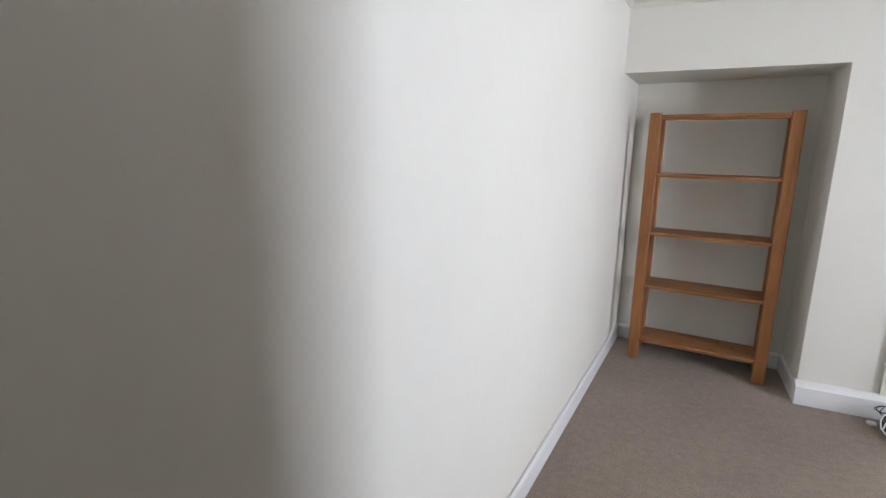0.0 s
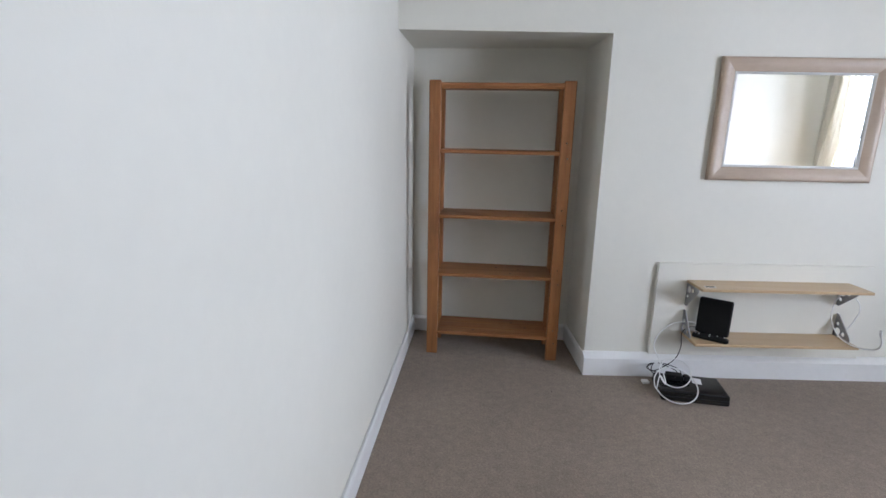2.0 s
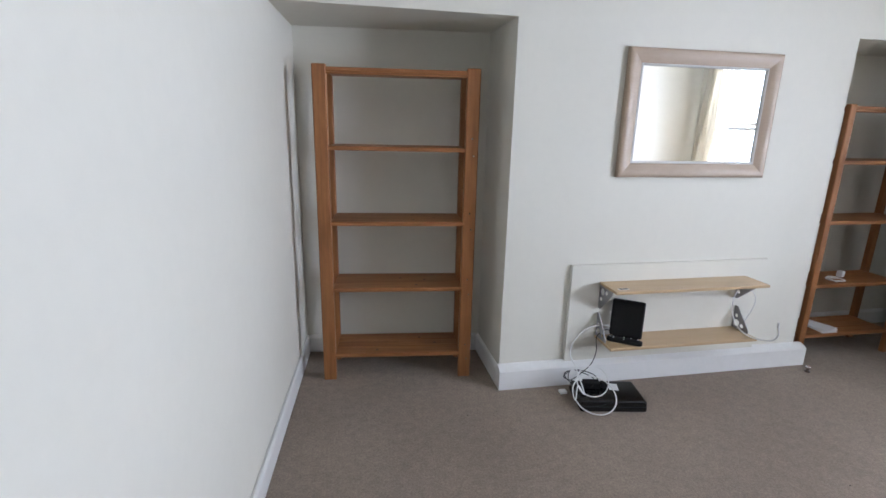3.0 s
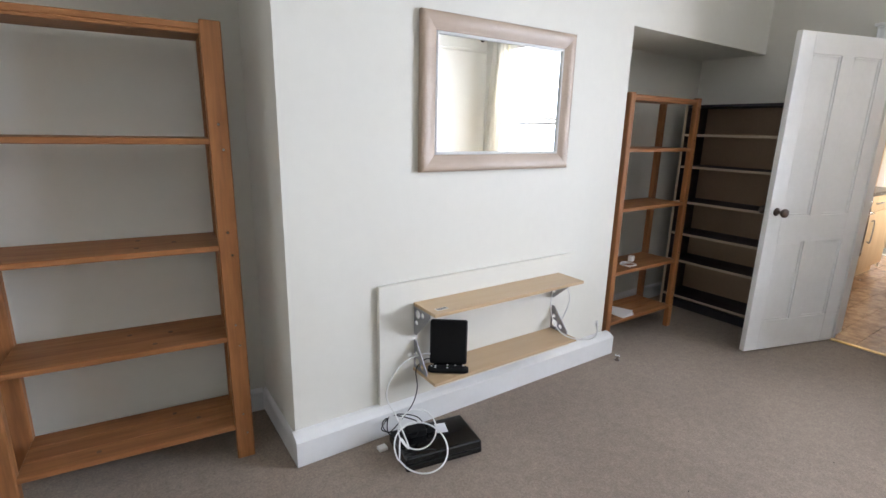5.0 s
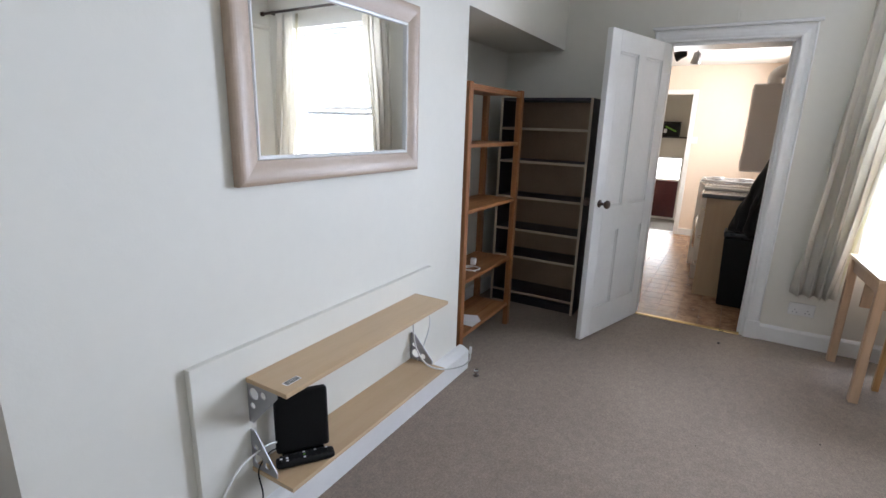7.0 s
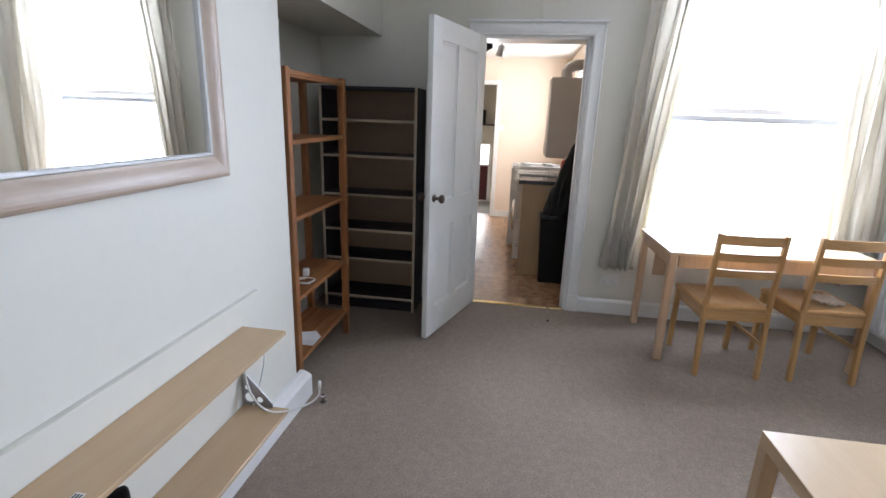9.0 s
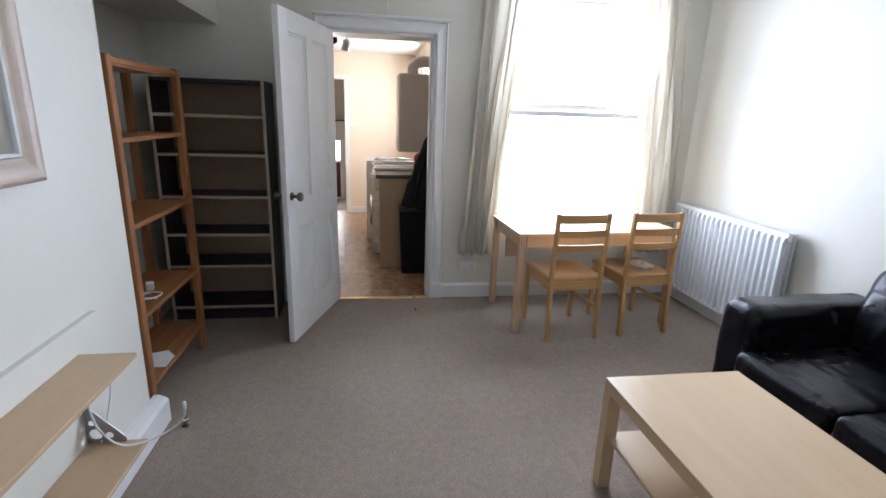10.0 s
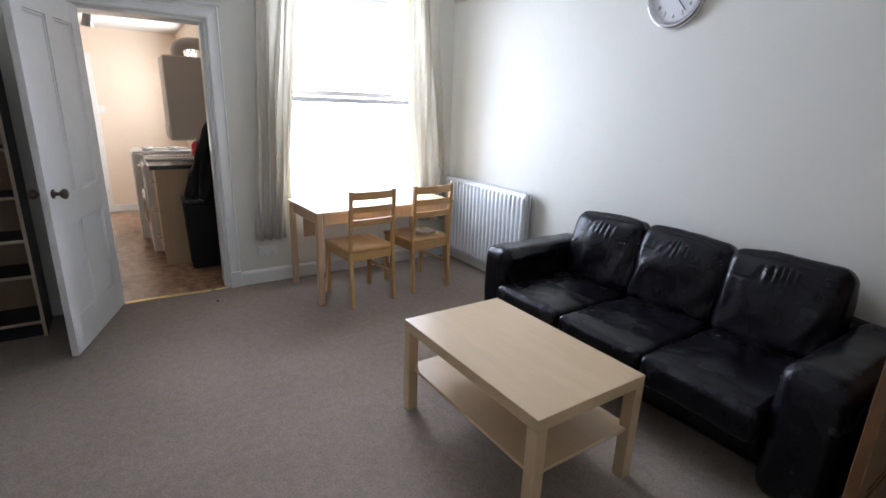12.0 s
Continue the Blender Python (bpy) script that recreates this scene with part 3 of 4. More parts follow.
tall = thing("tall_bookcase", "empty black-brown bookcase with pale shelf edges and brown back", "bookcase", 4.18, 3.605, 0)
TW, TD, TH = 0.69, 0.30, 1.607
for y in (0, TW - 0.018):
    sd = part("side", box((0.003, y, 0), (TD, y + 0.018, TH), 0.001), BLACKWOOD, tall)
    part("edge_strip", box((0, y, 0), (0.0035, y + 0.018, TH), 0.0005), EDGE, sd, "pale birch edging")
part("top", box((0, 0.018, TH - 0.018), (TD, TW - 0.018, TH), 0.001), BLACKWOOD, tall)
part("back", box((TD - 0.006, 0.018, 0.06), (TD, TW - 0.018, TH - 0.018)), HARDBOARD, tall, "brown hardboard back")
part("plinth", box((0.03, 0.018, 0), (0.045, TW - 0.018, 0.065)), BLACKWOOD, tall)
for z in (1.393, 1.150, 0.877, 0.622, 0.402, 0.108):
    s = part("shelf", box((0.0065, 0.018, z - 0.018), (TD - 0.006, TW - 0.018, z)), BLACKWOOD, tall)
    part("edge_strip", box((0.003, 0.0185, z - 0.018), (0.0065, TW - 0.0185, z), 0.0005), EDGE, s, "pale birch edging")

# ---- fireplace wall ----
panel = setting("trim_fireplace_board", box((1.355, BREAST - 0.024, 0.123), (2.63, BREAST, 0.715), 0.002), WALL, "painted board closing the old fireplace")

mir = thing("wall_mirror", "rectangular mirror in a limed wood frame on the wall", "mirror", 2.010, BREAST - 0.010, 1.533, -1.1)
MW, MH = 0.90, 0.657


def mitred_frame(w, h, prof):
    b = bmesh.new()
    rings = []
    for sx, sz in ((-1, -1), (1, -1), (1, 1), (-1, 1)):
        rings.append([b.verts.new((sx * (w / 2 - o), -d, sz * (h / 2 - o))) for o, d in prof])
    n = len(prof)
    for r in range(4):
        u, w_ = rings[r], rings[(r + 1) % 4]
        for k in range(n):
            b.faces.new((u[k], u[(k + 1) % n], w_[(k + 1) % n], w_[k]))
    return b


part("frame", mitred_frame(MW, MH, [(0, 0.0), (0, 0.020), (0.002, 0.0245), (0.006, 0.028), (0.013, 0.0302), (0.022, 0.0308), (0.031, 0.0302), (0.040, 0.0285), (0.049, 0.0260), (0.057, 0.0232), (0.064, 0.0205), (0.070, 0.0188), (0.074, 0.0178), (0.075, 0.0)]), FRAME, mir)
part("bead", mitred_frame(MW - 0.150, MH - 0.150, [(0, 0.0), (0, 0.018), (0.003, 0.021), (0.010, 0.018), (0.013, 0.008), (0.013, 0.0)]), SILVER, mir, "thin silver bead")
part("glass", box((-MW / 2 + 0.08, -0.009, -MH / 2 + 0.08), (MW / 2 - 0.08, -0.004, MH / 2 - 0.08)), MIRROR, mir, "clear mirror glass")


def bracket(parent, x, top, drop, reach):
    """A pierced triangular shelf bracket below (drop > 0) or above a shelf."""
    b = bmesh.new()
    s = 1 if drop > 0 else -1
    d = abs(drop)
    y0 = -0.025
    outline = [(y0, top), (y0 - reach, top), (y0 - reach, top - s * 0.018), (y0 - 0.02, top - s * d), (y0, top - s * d)]
    t = 0.004
    holes = [(y0 - 0.030, top - s * 0.034, 0.021), (y0 - 0.072, top - s * 0.028, 0.013), (y0 - 0.022, top - s * 0.078, 0.011)]
    edges = []
    for pts in [outline] + [[(cy + r * math.cos(k * math.pi / 8), cz + r * math.sin(k * math.pi / 8)) for k in range(16)] for cy, cz, r in holes]:
        vs = [b.verts.new((x, py, pz)) for py, pz in pts]
        edges += [b.edges.new((vs[i], vs[(i + 1) % len(vs)])) for i in range(len(vs))]
    bmesh.ops.triangle_fill(b, use_beauty=True, edges=edges)
    g = bmesh.ops.extrude_face_region(b, geom=b.faces[:])
    for v in g["geom"]:
        if isinstance(v, bmesh.types.BMVert):
            v.co.x += t
    return part("bracket", b, STEEL, parent, "grey pierced metal bracket")


def wall_shelf(label, x, z, w, d, dy, props):
    ob = thing("wall_shelf", label, "shelf", x, BREAST, z, group="shelves on the fireplace board")
    part("board", box((0, -d - 0.013, -0.016), (w, -0.025, 0), 0.0015), BIRCH_X, ob)
    for px, drop, reach in props:
        bracket(ob, px, -0.016 if drop > 0 else 0.0, drop, reach)
    return ob


wall_shelf("birch-effect wall shelf on grey metal brackets", 1.53, 0.615, 0.955, 0.194, 0, ((0.004, 0.14, 0.135), (0.905, 0.12, 0.135)))
wall_shelf("birch-effect lower shelf resting above the skirting", 1.53, 0.29, 0.93, 0.202, 0, ((0.004, -0.14, 0.115), (0.921, -0.136, 0.125)))

# ---- coffee table ----
cof = thing("coffee_table", "birch-effect coffee table with square legs and low shelf", "coffee table", 1.505, 1.478, 0)
CW, CD, CH = 0.91, 0.57, 0.472
part("tabletop", box((0, 0, CH - 0.05), (CW, CD, CH), 0.002), BIRCH_X, cof)
for x in (0, CW - 0.05):
    for y in (0, CD - 0.05):
        part("leg", box((x, y, 0), (x + 0.05, y + 0.05, CH - 0.05), 0.0015), BIRCH_Z, cof)
part("shelf", box((0.02, 0.02, 0.221), (CW - 0.02, CD - 0.02, 0.237), 0.0015), BIRCH_X, cof)

# ---- sofa ----
sofa = thing("sofa", "black leather three-seat sofa with creased cushions against the wall", "sofa", 0.95, 0.27, 0)
SW = 1.97
AW = 0.235
part("base", soft((SW - 2 * AW + 0.04, 0.66, 0.22), 0.03, n=8, wrinkle=0.004), LEATHER, sofa, smooth=True, at=pose(SW / 2, 0.46, 0.17))
part("back_frame", soft((SW - 0.30, 0.13, 0.56), 0.05, wrinkle=0.006, n=14), LEATHER, sofa, smooth=True, at=pose(SW / 2, 0.20, 0.34))
for i, x in enumerate((AW / 2, SW - AW / 2)):
    part("armrest", soft((AW, 0.795, 0.575), 0.07, (0.006, 0.006, 0.008), 0.007, 26, i, (4, 4, 4)), LEATHER, sofa, smooth=True, at=pose(x, 0.5325, 0.3275))
seat_w = (SW - 2 * AW) / 3
for i in range(3):
    x = AW + seat_w * (i + 0.5)
    c = soft((seat_w + 0.004, 0.78, 0.15), 0.035, (0, 0.012, 0.026), 0.007, 44, 5 + i, (3, 5, 4))
    for v in c.verts:
        if v.co.z > 0.02:
            fold = math.sin(46 * (v.co.x + 0.5 * v.co.y) + 5 * noise.noise((v.co.x * 6, v.co.y * 6, i)))
            v.co.z += 0.006 * fold * math.exp(-((v.co.x + 0.05 - 0.06 * i) / 0.09) ** 2 - ((v.co.y + 0.05) / 0.16) ** 2)
            v.co.z += 0.004 * math.sin(70 * (v.co.y - 0.35 * v.co.x) + 9 * noise.noise((v.co.x * 5, v.co.y * 7, i + 20))) * max(0.0, noise.noise((v.co.x * 4, v.co.y * 4, i + 30)) + 0.1)
            v.co.z -= 0.012 * math.exp(-(v.co.x / 0.16) ** 2 - ((v.co.y + 0.02) / 0.22) ** 2)
    part("seat_cushion", c, LEATHER, sofa, smooth=True, at=pose(x, 0.605, 0.345))
    c = soft((seat_w + 0.014, 0.215, 0.455), 0.062, (0.008, 0.022, 0.012), 0.009, 76, 11 + i, (4, 3, 3))
    for v in c.verts:
        v.co.y *= 1 - 0.42 * max(0.0, v.co.z / 0.2275) ** 2 - 0.10 * (v.co.x / 0.26) ** 2
        if v.co.y > 0:
            fold = math.sin(165 * v.co.x + 25 * v.co.z + 8 * noise.noise((v.co.x * 7, v.co.z * 5, i + 3))) * (0.5 + 1.4 * noise.noise((v.co.x * 11, v.co.z * 9, i * 3.0)))
            v.co.y += 0.0055 * fold * math.exp(-((v.co.z - 0.135) / 0.045) ** 2) * math.exp(-((v.co.x + 0.03 * i - 0.03) / 0.12) ** 2)
            v.co.y -= 0.003 * math.exp(-((v.co.z - 0.085 - 0.03 * v.co.x) / 0.006) ** 2) * (0.5 + 0.5 * math.tanh((abs(v.co.x) - 0.10) * 20))
            low = math.sin(30 * (v.co.x + 0.7 * v.co.z) + 6 * noise.noise((v.co.x * 4, v.co.z * 4, i + 8)))
            v.co.y += 0.005 * low * math.exp(-((v.co.z + 0.06) / 0.09) ** 2)
    part("back_cushion", c, LEATHER, sofa, smooth=True, at=pose(x + 0.018, 0.285, 0.60, 12, random.Random(i).uniform(-2.0, 2.0), 0))
for x in (0.08, SW - 0.08):
    for y in (0.19, 0.82):
        part("foot", box((x - 0.03, y - 0.03, 0), (x + 0.03, y + 0.03, 0.05), 0.004), BLACKWOOD, sofa)

# ---- table and chairs by the window ----
tab = thing("dining_table", "pale pine dining table pushed up to the window", "table", 3.865, 0.785, 0, 2.5)
DW, DL, DH = 0.63, 1.20, 0.705
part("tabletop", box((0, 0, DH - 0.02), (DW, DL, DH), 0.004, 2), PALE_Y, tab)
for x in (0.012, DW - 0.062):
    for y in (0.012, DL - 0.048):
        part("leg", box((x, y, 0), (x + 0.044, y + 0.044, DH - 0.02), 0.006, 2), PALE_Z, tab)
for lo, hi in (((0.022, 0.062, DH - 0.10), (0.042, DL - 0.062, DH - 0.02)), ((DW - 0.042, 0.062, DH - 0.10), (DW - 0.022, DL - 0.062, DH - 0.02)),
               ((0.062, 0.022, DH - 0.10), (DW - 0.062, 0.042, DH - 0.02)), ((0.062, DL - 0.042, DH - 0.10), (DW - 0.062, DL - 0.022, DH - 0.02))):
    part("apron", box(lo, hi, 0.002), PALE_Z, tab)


def slant_post(p, q, w, d, r=0.005):
    b = box((-w / 2, -d / 2, 0), (w / 2, d / 2, 1), 0)
    for v in b.verts:
        t = v.co.z
        v.co.x += p[0] + (q[0] - p[0]) * t
        v.co.y += p[1] + (q[1] - p[1]) * t
        v.co.z = p[2] + (q[2] - p[2]) * t
    bmesh.ops.bevel(b, geom=b.edges[:], offset=r, segments=2, profile=0.6, affect="EDGES")
    return b


def dining_chair(x, y, rz):
    ob = thing("dining_chair", "light beech ladder-back dining chair tucked under the table", "chair", x, y, 0, rz, "chairs at the dining table")
    # the back is at x = 0, the seat runs to x = 0.42
    w, sh, top = 0.385, 0.435, 0.868
    s = soft((0.40, w, 0.034), 0.012, n=16)
    for v in s.verts:
        if v.co.z > 0:
            v.co.z -= 0.016 * max(0, 1 - (v.co.x / 0.17) ** 2) * max(0, 1 - (v.co.y / 0.17) ** 2)
        v.co.y *= 1 + 0.12 * (v.co.x + 0.2)
    part("seat", s, OAK_X, ob, smooth=True, at=pose(0.215, 0, sh - 0.012))
    for sgn in (-1, 1):
        yy = sgn * (w / 2 - 0.018)
        part("back_leg", slant_post((0.0, yy, 0), (0.02, yy, sh - 0.02), 0.032, 0.026), OAK_Z, ob)
        part("back_post", slant_post((0.02, yy, sh - 0.02), (-0.008, yy, top), 0.030, 0.024), OAK_Z, ob)
        part("front_leg", slant_post((0.40, yy * 1.04, 0), (0.385, yy * 1.04, sh - 0.025), 0.030, 0.030), OAK_Z, ob)
        part("side_apron", box((0.03, yy - 0.009, sh - 0.085), (0.375, yy + 0.009, sh - 0.027), 0.002), OAK_X, ob)
        if sgn < 0:
            part("side_stretcher", box((0.02, yy - 0.008, 0.20), (0.385, yy + 0.008, 0.225), 0.003), OAK_X, ob)
    part("front_apron", box((0.376, -w / 2 + 0.03, sh - 0.085), (0.394, w / 2 - 0.03, sh - 0.027), 0.002), OAK_Y, ob)
    part("rear_apron", box((0.011, -w / 2 + 0.03, sh - 0.085), (0.029, w / 2 - 0.03, sh - 0.027), 0.002), OAK_Y, ob)
    for z, hgt in ((0.832, 0.055), (0.735, 0.045), (0.638, 0.045)):
        b = bmesh.new()
        n, xo = 10, 0.02 - 0.028 * (z - 0.42) / 0.46
        cols = []
        for i in range(n + 1):
            u = i / n * 2 - 1
            cx = xo - 0.014 * (1 - u * u)
            cols.append([b.verts.new((cx + dx, u * (w / 2 - 0.03), z - hgt / 2 + dz * hgt)) for dx, dz in ((-0.007, 0), (0.007, 0), (0.007, 1), (-0.007, 1))])
        for u, v in zip(cols, cols[1:]):
            for k in range(4):
                b.faces.new((u[k], u[(k + 1) % 4], v[(k + 1) % 4], v[k]))
        b.faces.new(cols[0]), b.faces.new(cols[-1])
        part("slat", b, OAK_Y, ob)
    return ob


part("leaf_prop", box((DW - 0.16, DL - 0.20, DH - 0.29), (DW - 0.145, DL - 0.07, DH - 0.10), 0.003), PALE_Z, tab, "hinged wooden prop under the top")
chair = dining_chair(3.685, 1.614, 4)
copy_thing(chair, pose(3.735, 1.075, 0, 0, 0, 5))
bag2 = thing("polythene_bag", "small crumpled clear polythene bag on the chair seat", "plastic bag", 3.90, 1.055, 0.449, 30)
part("film", soft((0.17, 0.12, 0.022), 0.010, (0, 0, 0.008), 0.02, 22, 9, (20, 20, 20)), POLY, bag2, at=pose(0, 0, 0.012))

# ---- radiator ----
rad = thing("radiator", "white corrugated panel radiator on the wall", "radiator", 3.325, SOUTH, 0.115)
RW, RH = 1.13, 0.695
b = bmesh.new()
prof = []
n = 21
for k in range(n):
    x0 = 0.01 + (RW - 0.02) * k / n
    p = (RW - 0.02) / n
    prof += [(x0, 0.0705), (x0 + p * 0.21, 0.0710), (x0 + p * 0.27, 0.099), (x0 + p * 0.33, 0.104), (x0 + p * 0.67, 0.104), (x0 + p * 0.73, 0.099), (x0 + p * 0.79, 0.0710)]
prof += [(RW - 0.01, 0.0705), (RW - 0.01, 0.062), (0.01, 0.062)]
levels = ((0.0, 0), (0.012, 1), (0.024, 1), (0.05, 2), (RH - 0.05, 2), (RH - 0.024, 1), (RH - 0.012, 1), (RH, 0))
rings = [[b.verts.new((x, (y if k == 2 else 0.094 if k == 1 else 0.086) if y > 0.065 else y, z)) for x, y in prof] for z, k in levels]
for u, w_ in zip(rings, rings[1:]):
    for k in range(len(prof)):
        b.faces.new((u[k], u[(k + 1) % len(prof)], w_[(k + 1) % len(prof)], w_[k]))
b.faces.new(rings[0]), b.faces.new(rings[-1])
part("front_panel", b, RADWHITE, rad)
part("back_panel", box((0.01, 0.028, 0.0), (RW - 0.01, 0.04, RH), 0.003), RADWHITE, rad)
for x in (RW - 0.008,):
    part("side_cover", box((x, 0.028, 0.008), (x + 0.008, 0.092, RH + 0.004), 0.003), RADWHITE, rad)
part("top_frame", box((0.008, 0.028, RH), (RW - 0.008, 0.036, RH + 0.006)), RADWHITE, rad)
part("top_frame", box((0.008, 0.082, RH), (RW - 0.008, 0.092, RH + 0.006)), RADWHITE, rad)
for k in range(46):
    x = 0.02 + (RW - 0.04) * k / 45
    part("grille_bar", box((x - 0.004, 0.036, RH - 0.002), (x + 0.004, 0.082, RH + 0.004)), RADWHITE, rad)
for x in (0.0 - 0.025, RW + 0.025):
    part("valve", lathe([(0.012, 0), (0.014, 0.02), (0.012, 0.04), (0.017, 0.045), (0.017, 0.085), (0.012, 0.092)], 16, "Z", (x, 0.055, 0.0)), WHITEPLASTIC, rad, "white radiator valve", True)
    part("pipe", rod((x, 0.055, -0.14), (x, 0.055, 0.005), 0.0075), CHROME, rad, "bare pipe tail", True)
for x in (0.2, RW - 0.2):
    part("wall_bracket", box((x, 0.0, 0.05), (x + 0.03, 0.03, RH - 0.05), 0.002), RADWHITE, rad)

# ---- clock ----
clock = thing("wall_clock", "round wall clock with white face and silver rim", "clock", 2.34, SOUTH, 2.082)
clock.scale = (0.925, 0.925, 0.925)
part("rim", lathe([(0.185, 0), (0.187, 0.02), (0.183, 0.036), (0.172, 0.042), (0.160, 0.036), (0.158, 0.020), (0.10, 0.012), (0.01, 0.012)], 64, "Y"), CHROME, clock, "brushed silver rim", True)
part("face", lathe([(0.158, 0.014), (0.158, 0.0185), (0.001, 0.0185)], 48, "Y"), PAPER, clock, "white dial")
for k in range(60):
    a = 2 * math.pi * k / 60
    L = 0.012 if k % 5 == 0 else 0.006
    b = box((-0.0012, 0.0186, 0.146 - L), (0.0012, 0.0192, 0.146))
    bmesh.ops.rotate(b, verts=b.verts, cent=(0, 0, 0), matrix=Matrix.Rotation(a, 3, "Y"))
    part("minute_mark", b, MATTBLACK, clock)
for k in range(12):
    num = 12 if k == 0 else k
    cu = bpy.data.curves.new("numeral", "FONT")
    cu.body, cu.size, cu.align_x, cu.align_y, cu.extrude = str(num), 0.034, "CENTER", "CENTER", 0.0004
    a = 2 * math.pi * k / 12
    n_ = new("numeral", cu)
    n_.parent = clock
    n_.matrix_basis = pose(-0.115 * math.sin(a), 0.0195, 0.115 * math.cos(a), 90, 0, 180)
    n_.data.materials.append(MATTBLACK)
for nm, a, L, w in (("hour_hand", 20, 0.075, 0.004), ("minute_hand", 140, 0.115, 0.003)):
    b = box((-w, 0.021, -0.015), (w, 0.0225, L), 0.0005)
    bmesh.ops.rotate(b, verts=b.verts, cent=(0, 0, 0), matrix=Matrix.Rotation(radians(-a), 3, "Y"))
    part(nm, b, MATTBLACK, clock)

# ---- kitchen beyond the doorway ----
KX0, KX1, KY0, KY1, KC = EAST + 0.24, 8.10, 2.30, 4.20, 2.24
KDOOR = (3.30, 3.98, -0.05, 1.88)
setting("wall_kitchen_south", slab_wall("y", KY0 - 0.12, KY0, (KX0, 10.5), (-0.25, KC), [(6.40, 7.50, 1.15, 2.05)]), KWALL, "peach emulsioned kitchen wall")
setting("wall_kitchen_north", box((KX0, KY1, -0.25), (10.5, KY1 + 0.12, KC)), KWALL, "peach emulsioned kitchen wall")
setting("wall_kitchen_east", slab_wall("x", KX1, KX1 + 0.1, (KY0, KY1), (-0.05, KC), [KDOOR]), KWALL, "peach emulsioned kitchen wall with an opening")
setting("wall_kitchen_west", box((KX0, 3.24, 0), (KX0 + 0.004, KY1, KC)), KWALL, "peach emulsioned kitchen wall")
setting("ceiling_kitchen", box((KX0, KY0 - 0.12, KC), (10.6, KY1 + 0.12, KC + 0.1)), CEIL, "white kitchen ceiling")
setting("wall_porch_east", slab_wall("x", 10.4, 10.5, (KY0, KY1), (-0.25, KC), [(3.51, 3.97, 0.56, 0.93)]), WALL, "cream back porch wall")
setting("wall_porch_south", box((KX1 + 0.1, 2.9, -0.25), (10.4, 3.0, KC)), WALL, "cream back porch side wall")
setting("floor_porch", box((KX1 + 0.1, KY0, -0.25), (10.4, KY1, -0.175)), COLD, "pale grey porch floor a step down")
b = None
for lo, hi in (((KX1 - 0.015, KDOOR[0] - 0.06, 0), (KX1, KDOOR[0], 1.94)), ((KX1 - 0.015, KDOOR[1], 0), (KX1, KDOOR[1] + 0.06, 1.94)), ((KX1 - 0.015, KDOOR[0], 1.88), (KX1, KDOOR[1], 1.94)),
               ((KX1 - 0.012, KY0, 0), (KX1, KDOOR[0] - 0.06, 0.09))):
    b = box(lo, hi, 0.003, bm=b)
setting("trim_kitchen", b, GLOSS, "white kitchen door trim and skirting")
kw = thing("window_2", "white kitchen window", "window", 6.40, KY0, 1.15)
tagged(kw, kind="structure")
for lo, hi in (((0, -0.09, 0), (0.05, -0.03, 0.9)), ((1.05, -0.09, 0), (1.10, -0.03, 0.9)), ((0.05, -0.09, 0), (1.05, -0.03, 0.05)), ((0.05, -0.09, 0.85), (1.05, -0.03, 0.9)), ((0.52, -0.09, 0.05), (0.57, -0.03, 0.85))):
    part("window_frame", box(lo, hi, 0.003), GLOSS, kw)
for x in (0.05, 0.57):
    part("pane", box((x, -0.062, 0.05), (x + 0.475, -0.058, 0.85)), GLASS, kw).visible_shadow = False

back = thing("door_2", "maroon back door with a white glazed upper light", "door", 10.345, 3.49, -0.175)
tagged(back, kind="structure")
part("lower_panel", box((0, 0.02, 0.04), (0.045, 0.44, 0.70), 0.004), MAROON, back, "maroon painted panel")
for z in (0.22, 0.46):
    part("panel_line", box((-0.003, 0.05, z), (0.0, 0.41, z + 0.012)), MAROON, back)
for lo, hi in (((0.0, -0.04, 0), (0.05, 0.02, 1.13)), ((0.0, 0.44, 0), (0.05, 0.50, 1.13)), ((0, 0.02, 0.70), (0.05, 0.44, 0.735)), ((0, 0.02, 1.10), (0.05, 0.44, 1.13)), ((0, 0.02, 0), (0.05, 0.44, 0.04))):
    part("frame", box(lo, hi, 0.004), GLOSS, back)
part("pane", box((0.02, 0.02, 0.735), (0.024, 0.44, 1.10)), GLASS, back).visible_shadow = False
sh = thing("porch_shelf", "dark shelf across the porch wall", "shelf", 10.18, 3.0, 1.285)
part("board", box((0, 0, 0), (0.22, KY1 - 3.0, 0.022), 0.002), BLACKWOOD, sh)
for y in (0.25, 0.95):
    part("bracket", box((0.05, y, -0.12), (0.22, y + 0.02, 0), 0.002), STEEL, sh)
bx = thing("storage_box", "black box with a green leaf print on the shelf", "box", 10.20, 3.60, 1.3075)
part("body", box((0, 0, 0), (0.18, 0.30, 0.22), 0.008), MATTBLACK, bx)
part("lid", box((-0.005, -0.005, 0.22), (0.185, 0.305, 0.255), 0.006), BLACKPLASTIC, bx)
part("leaf_print", box((-0.0035, -0.10, -0.012), (-0.0015, 0.10, 0.012), 0.0005), GREENP, bx, "green printed leaf", at=pose(0, 0.14, 0.13, 25))
part("label_print", box((-0.0035, 0.20, 0.06), (-0.0015, 0.25, 0.13), 0.0005), PAPER, bx, "pale printed patch")
gc = thing("porch_curtain", "pale green curtain hanging beside the back door", "curtain", 10.30, 4.0, -0.17)
b = bmesh.new()
grid = [[b.verts.new((0.02 * math.sin(i * 1.4), -0.005 + 0.016 * i, 1.13 * (1 - j / 10))) for i in range(10)] for j in range(11)]
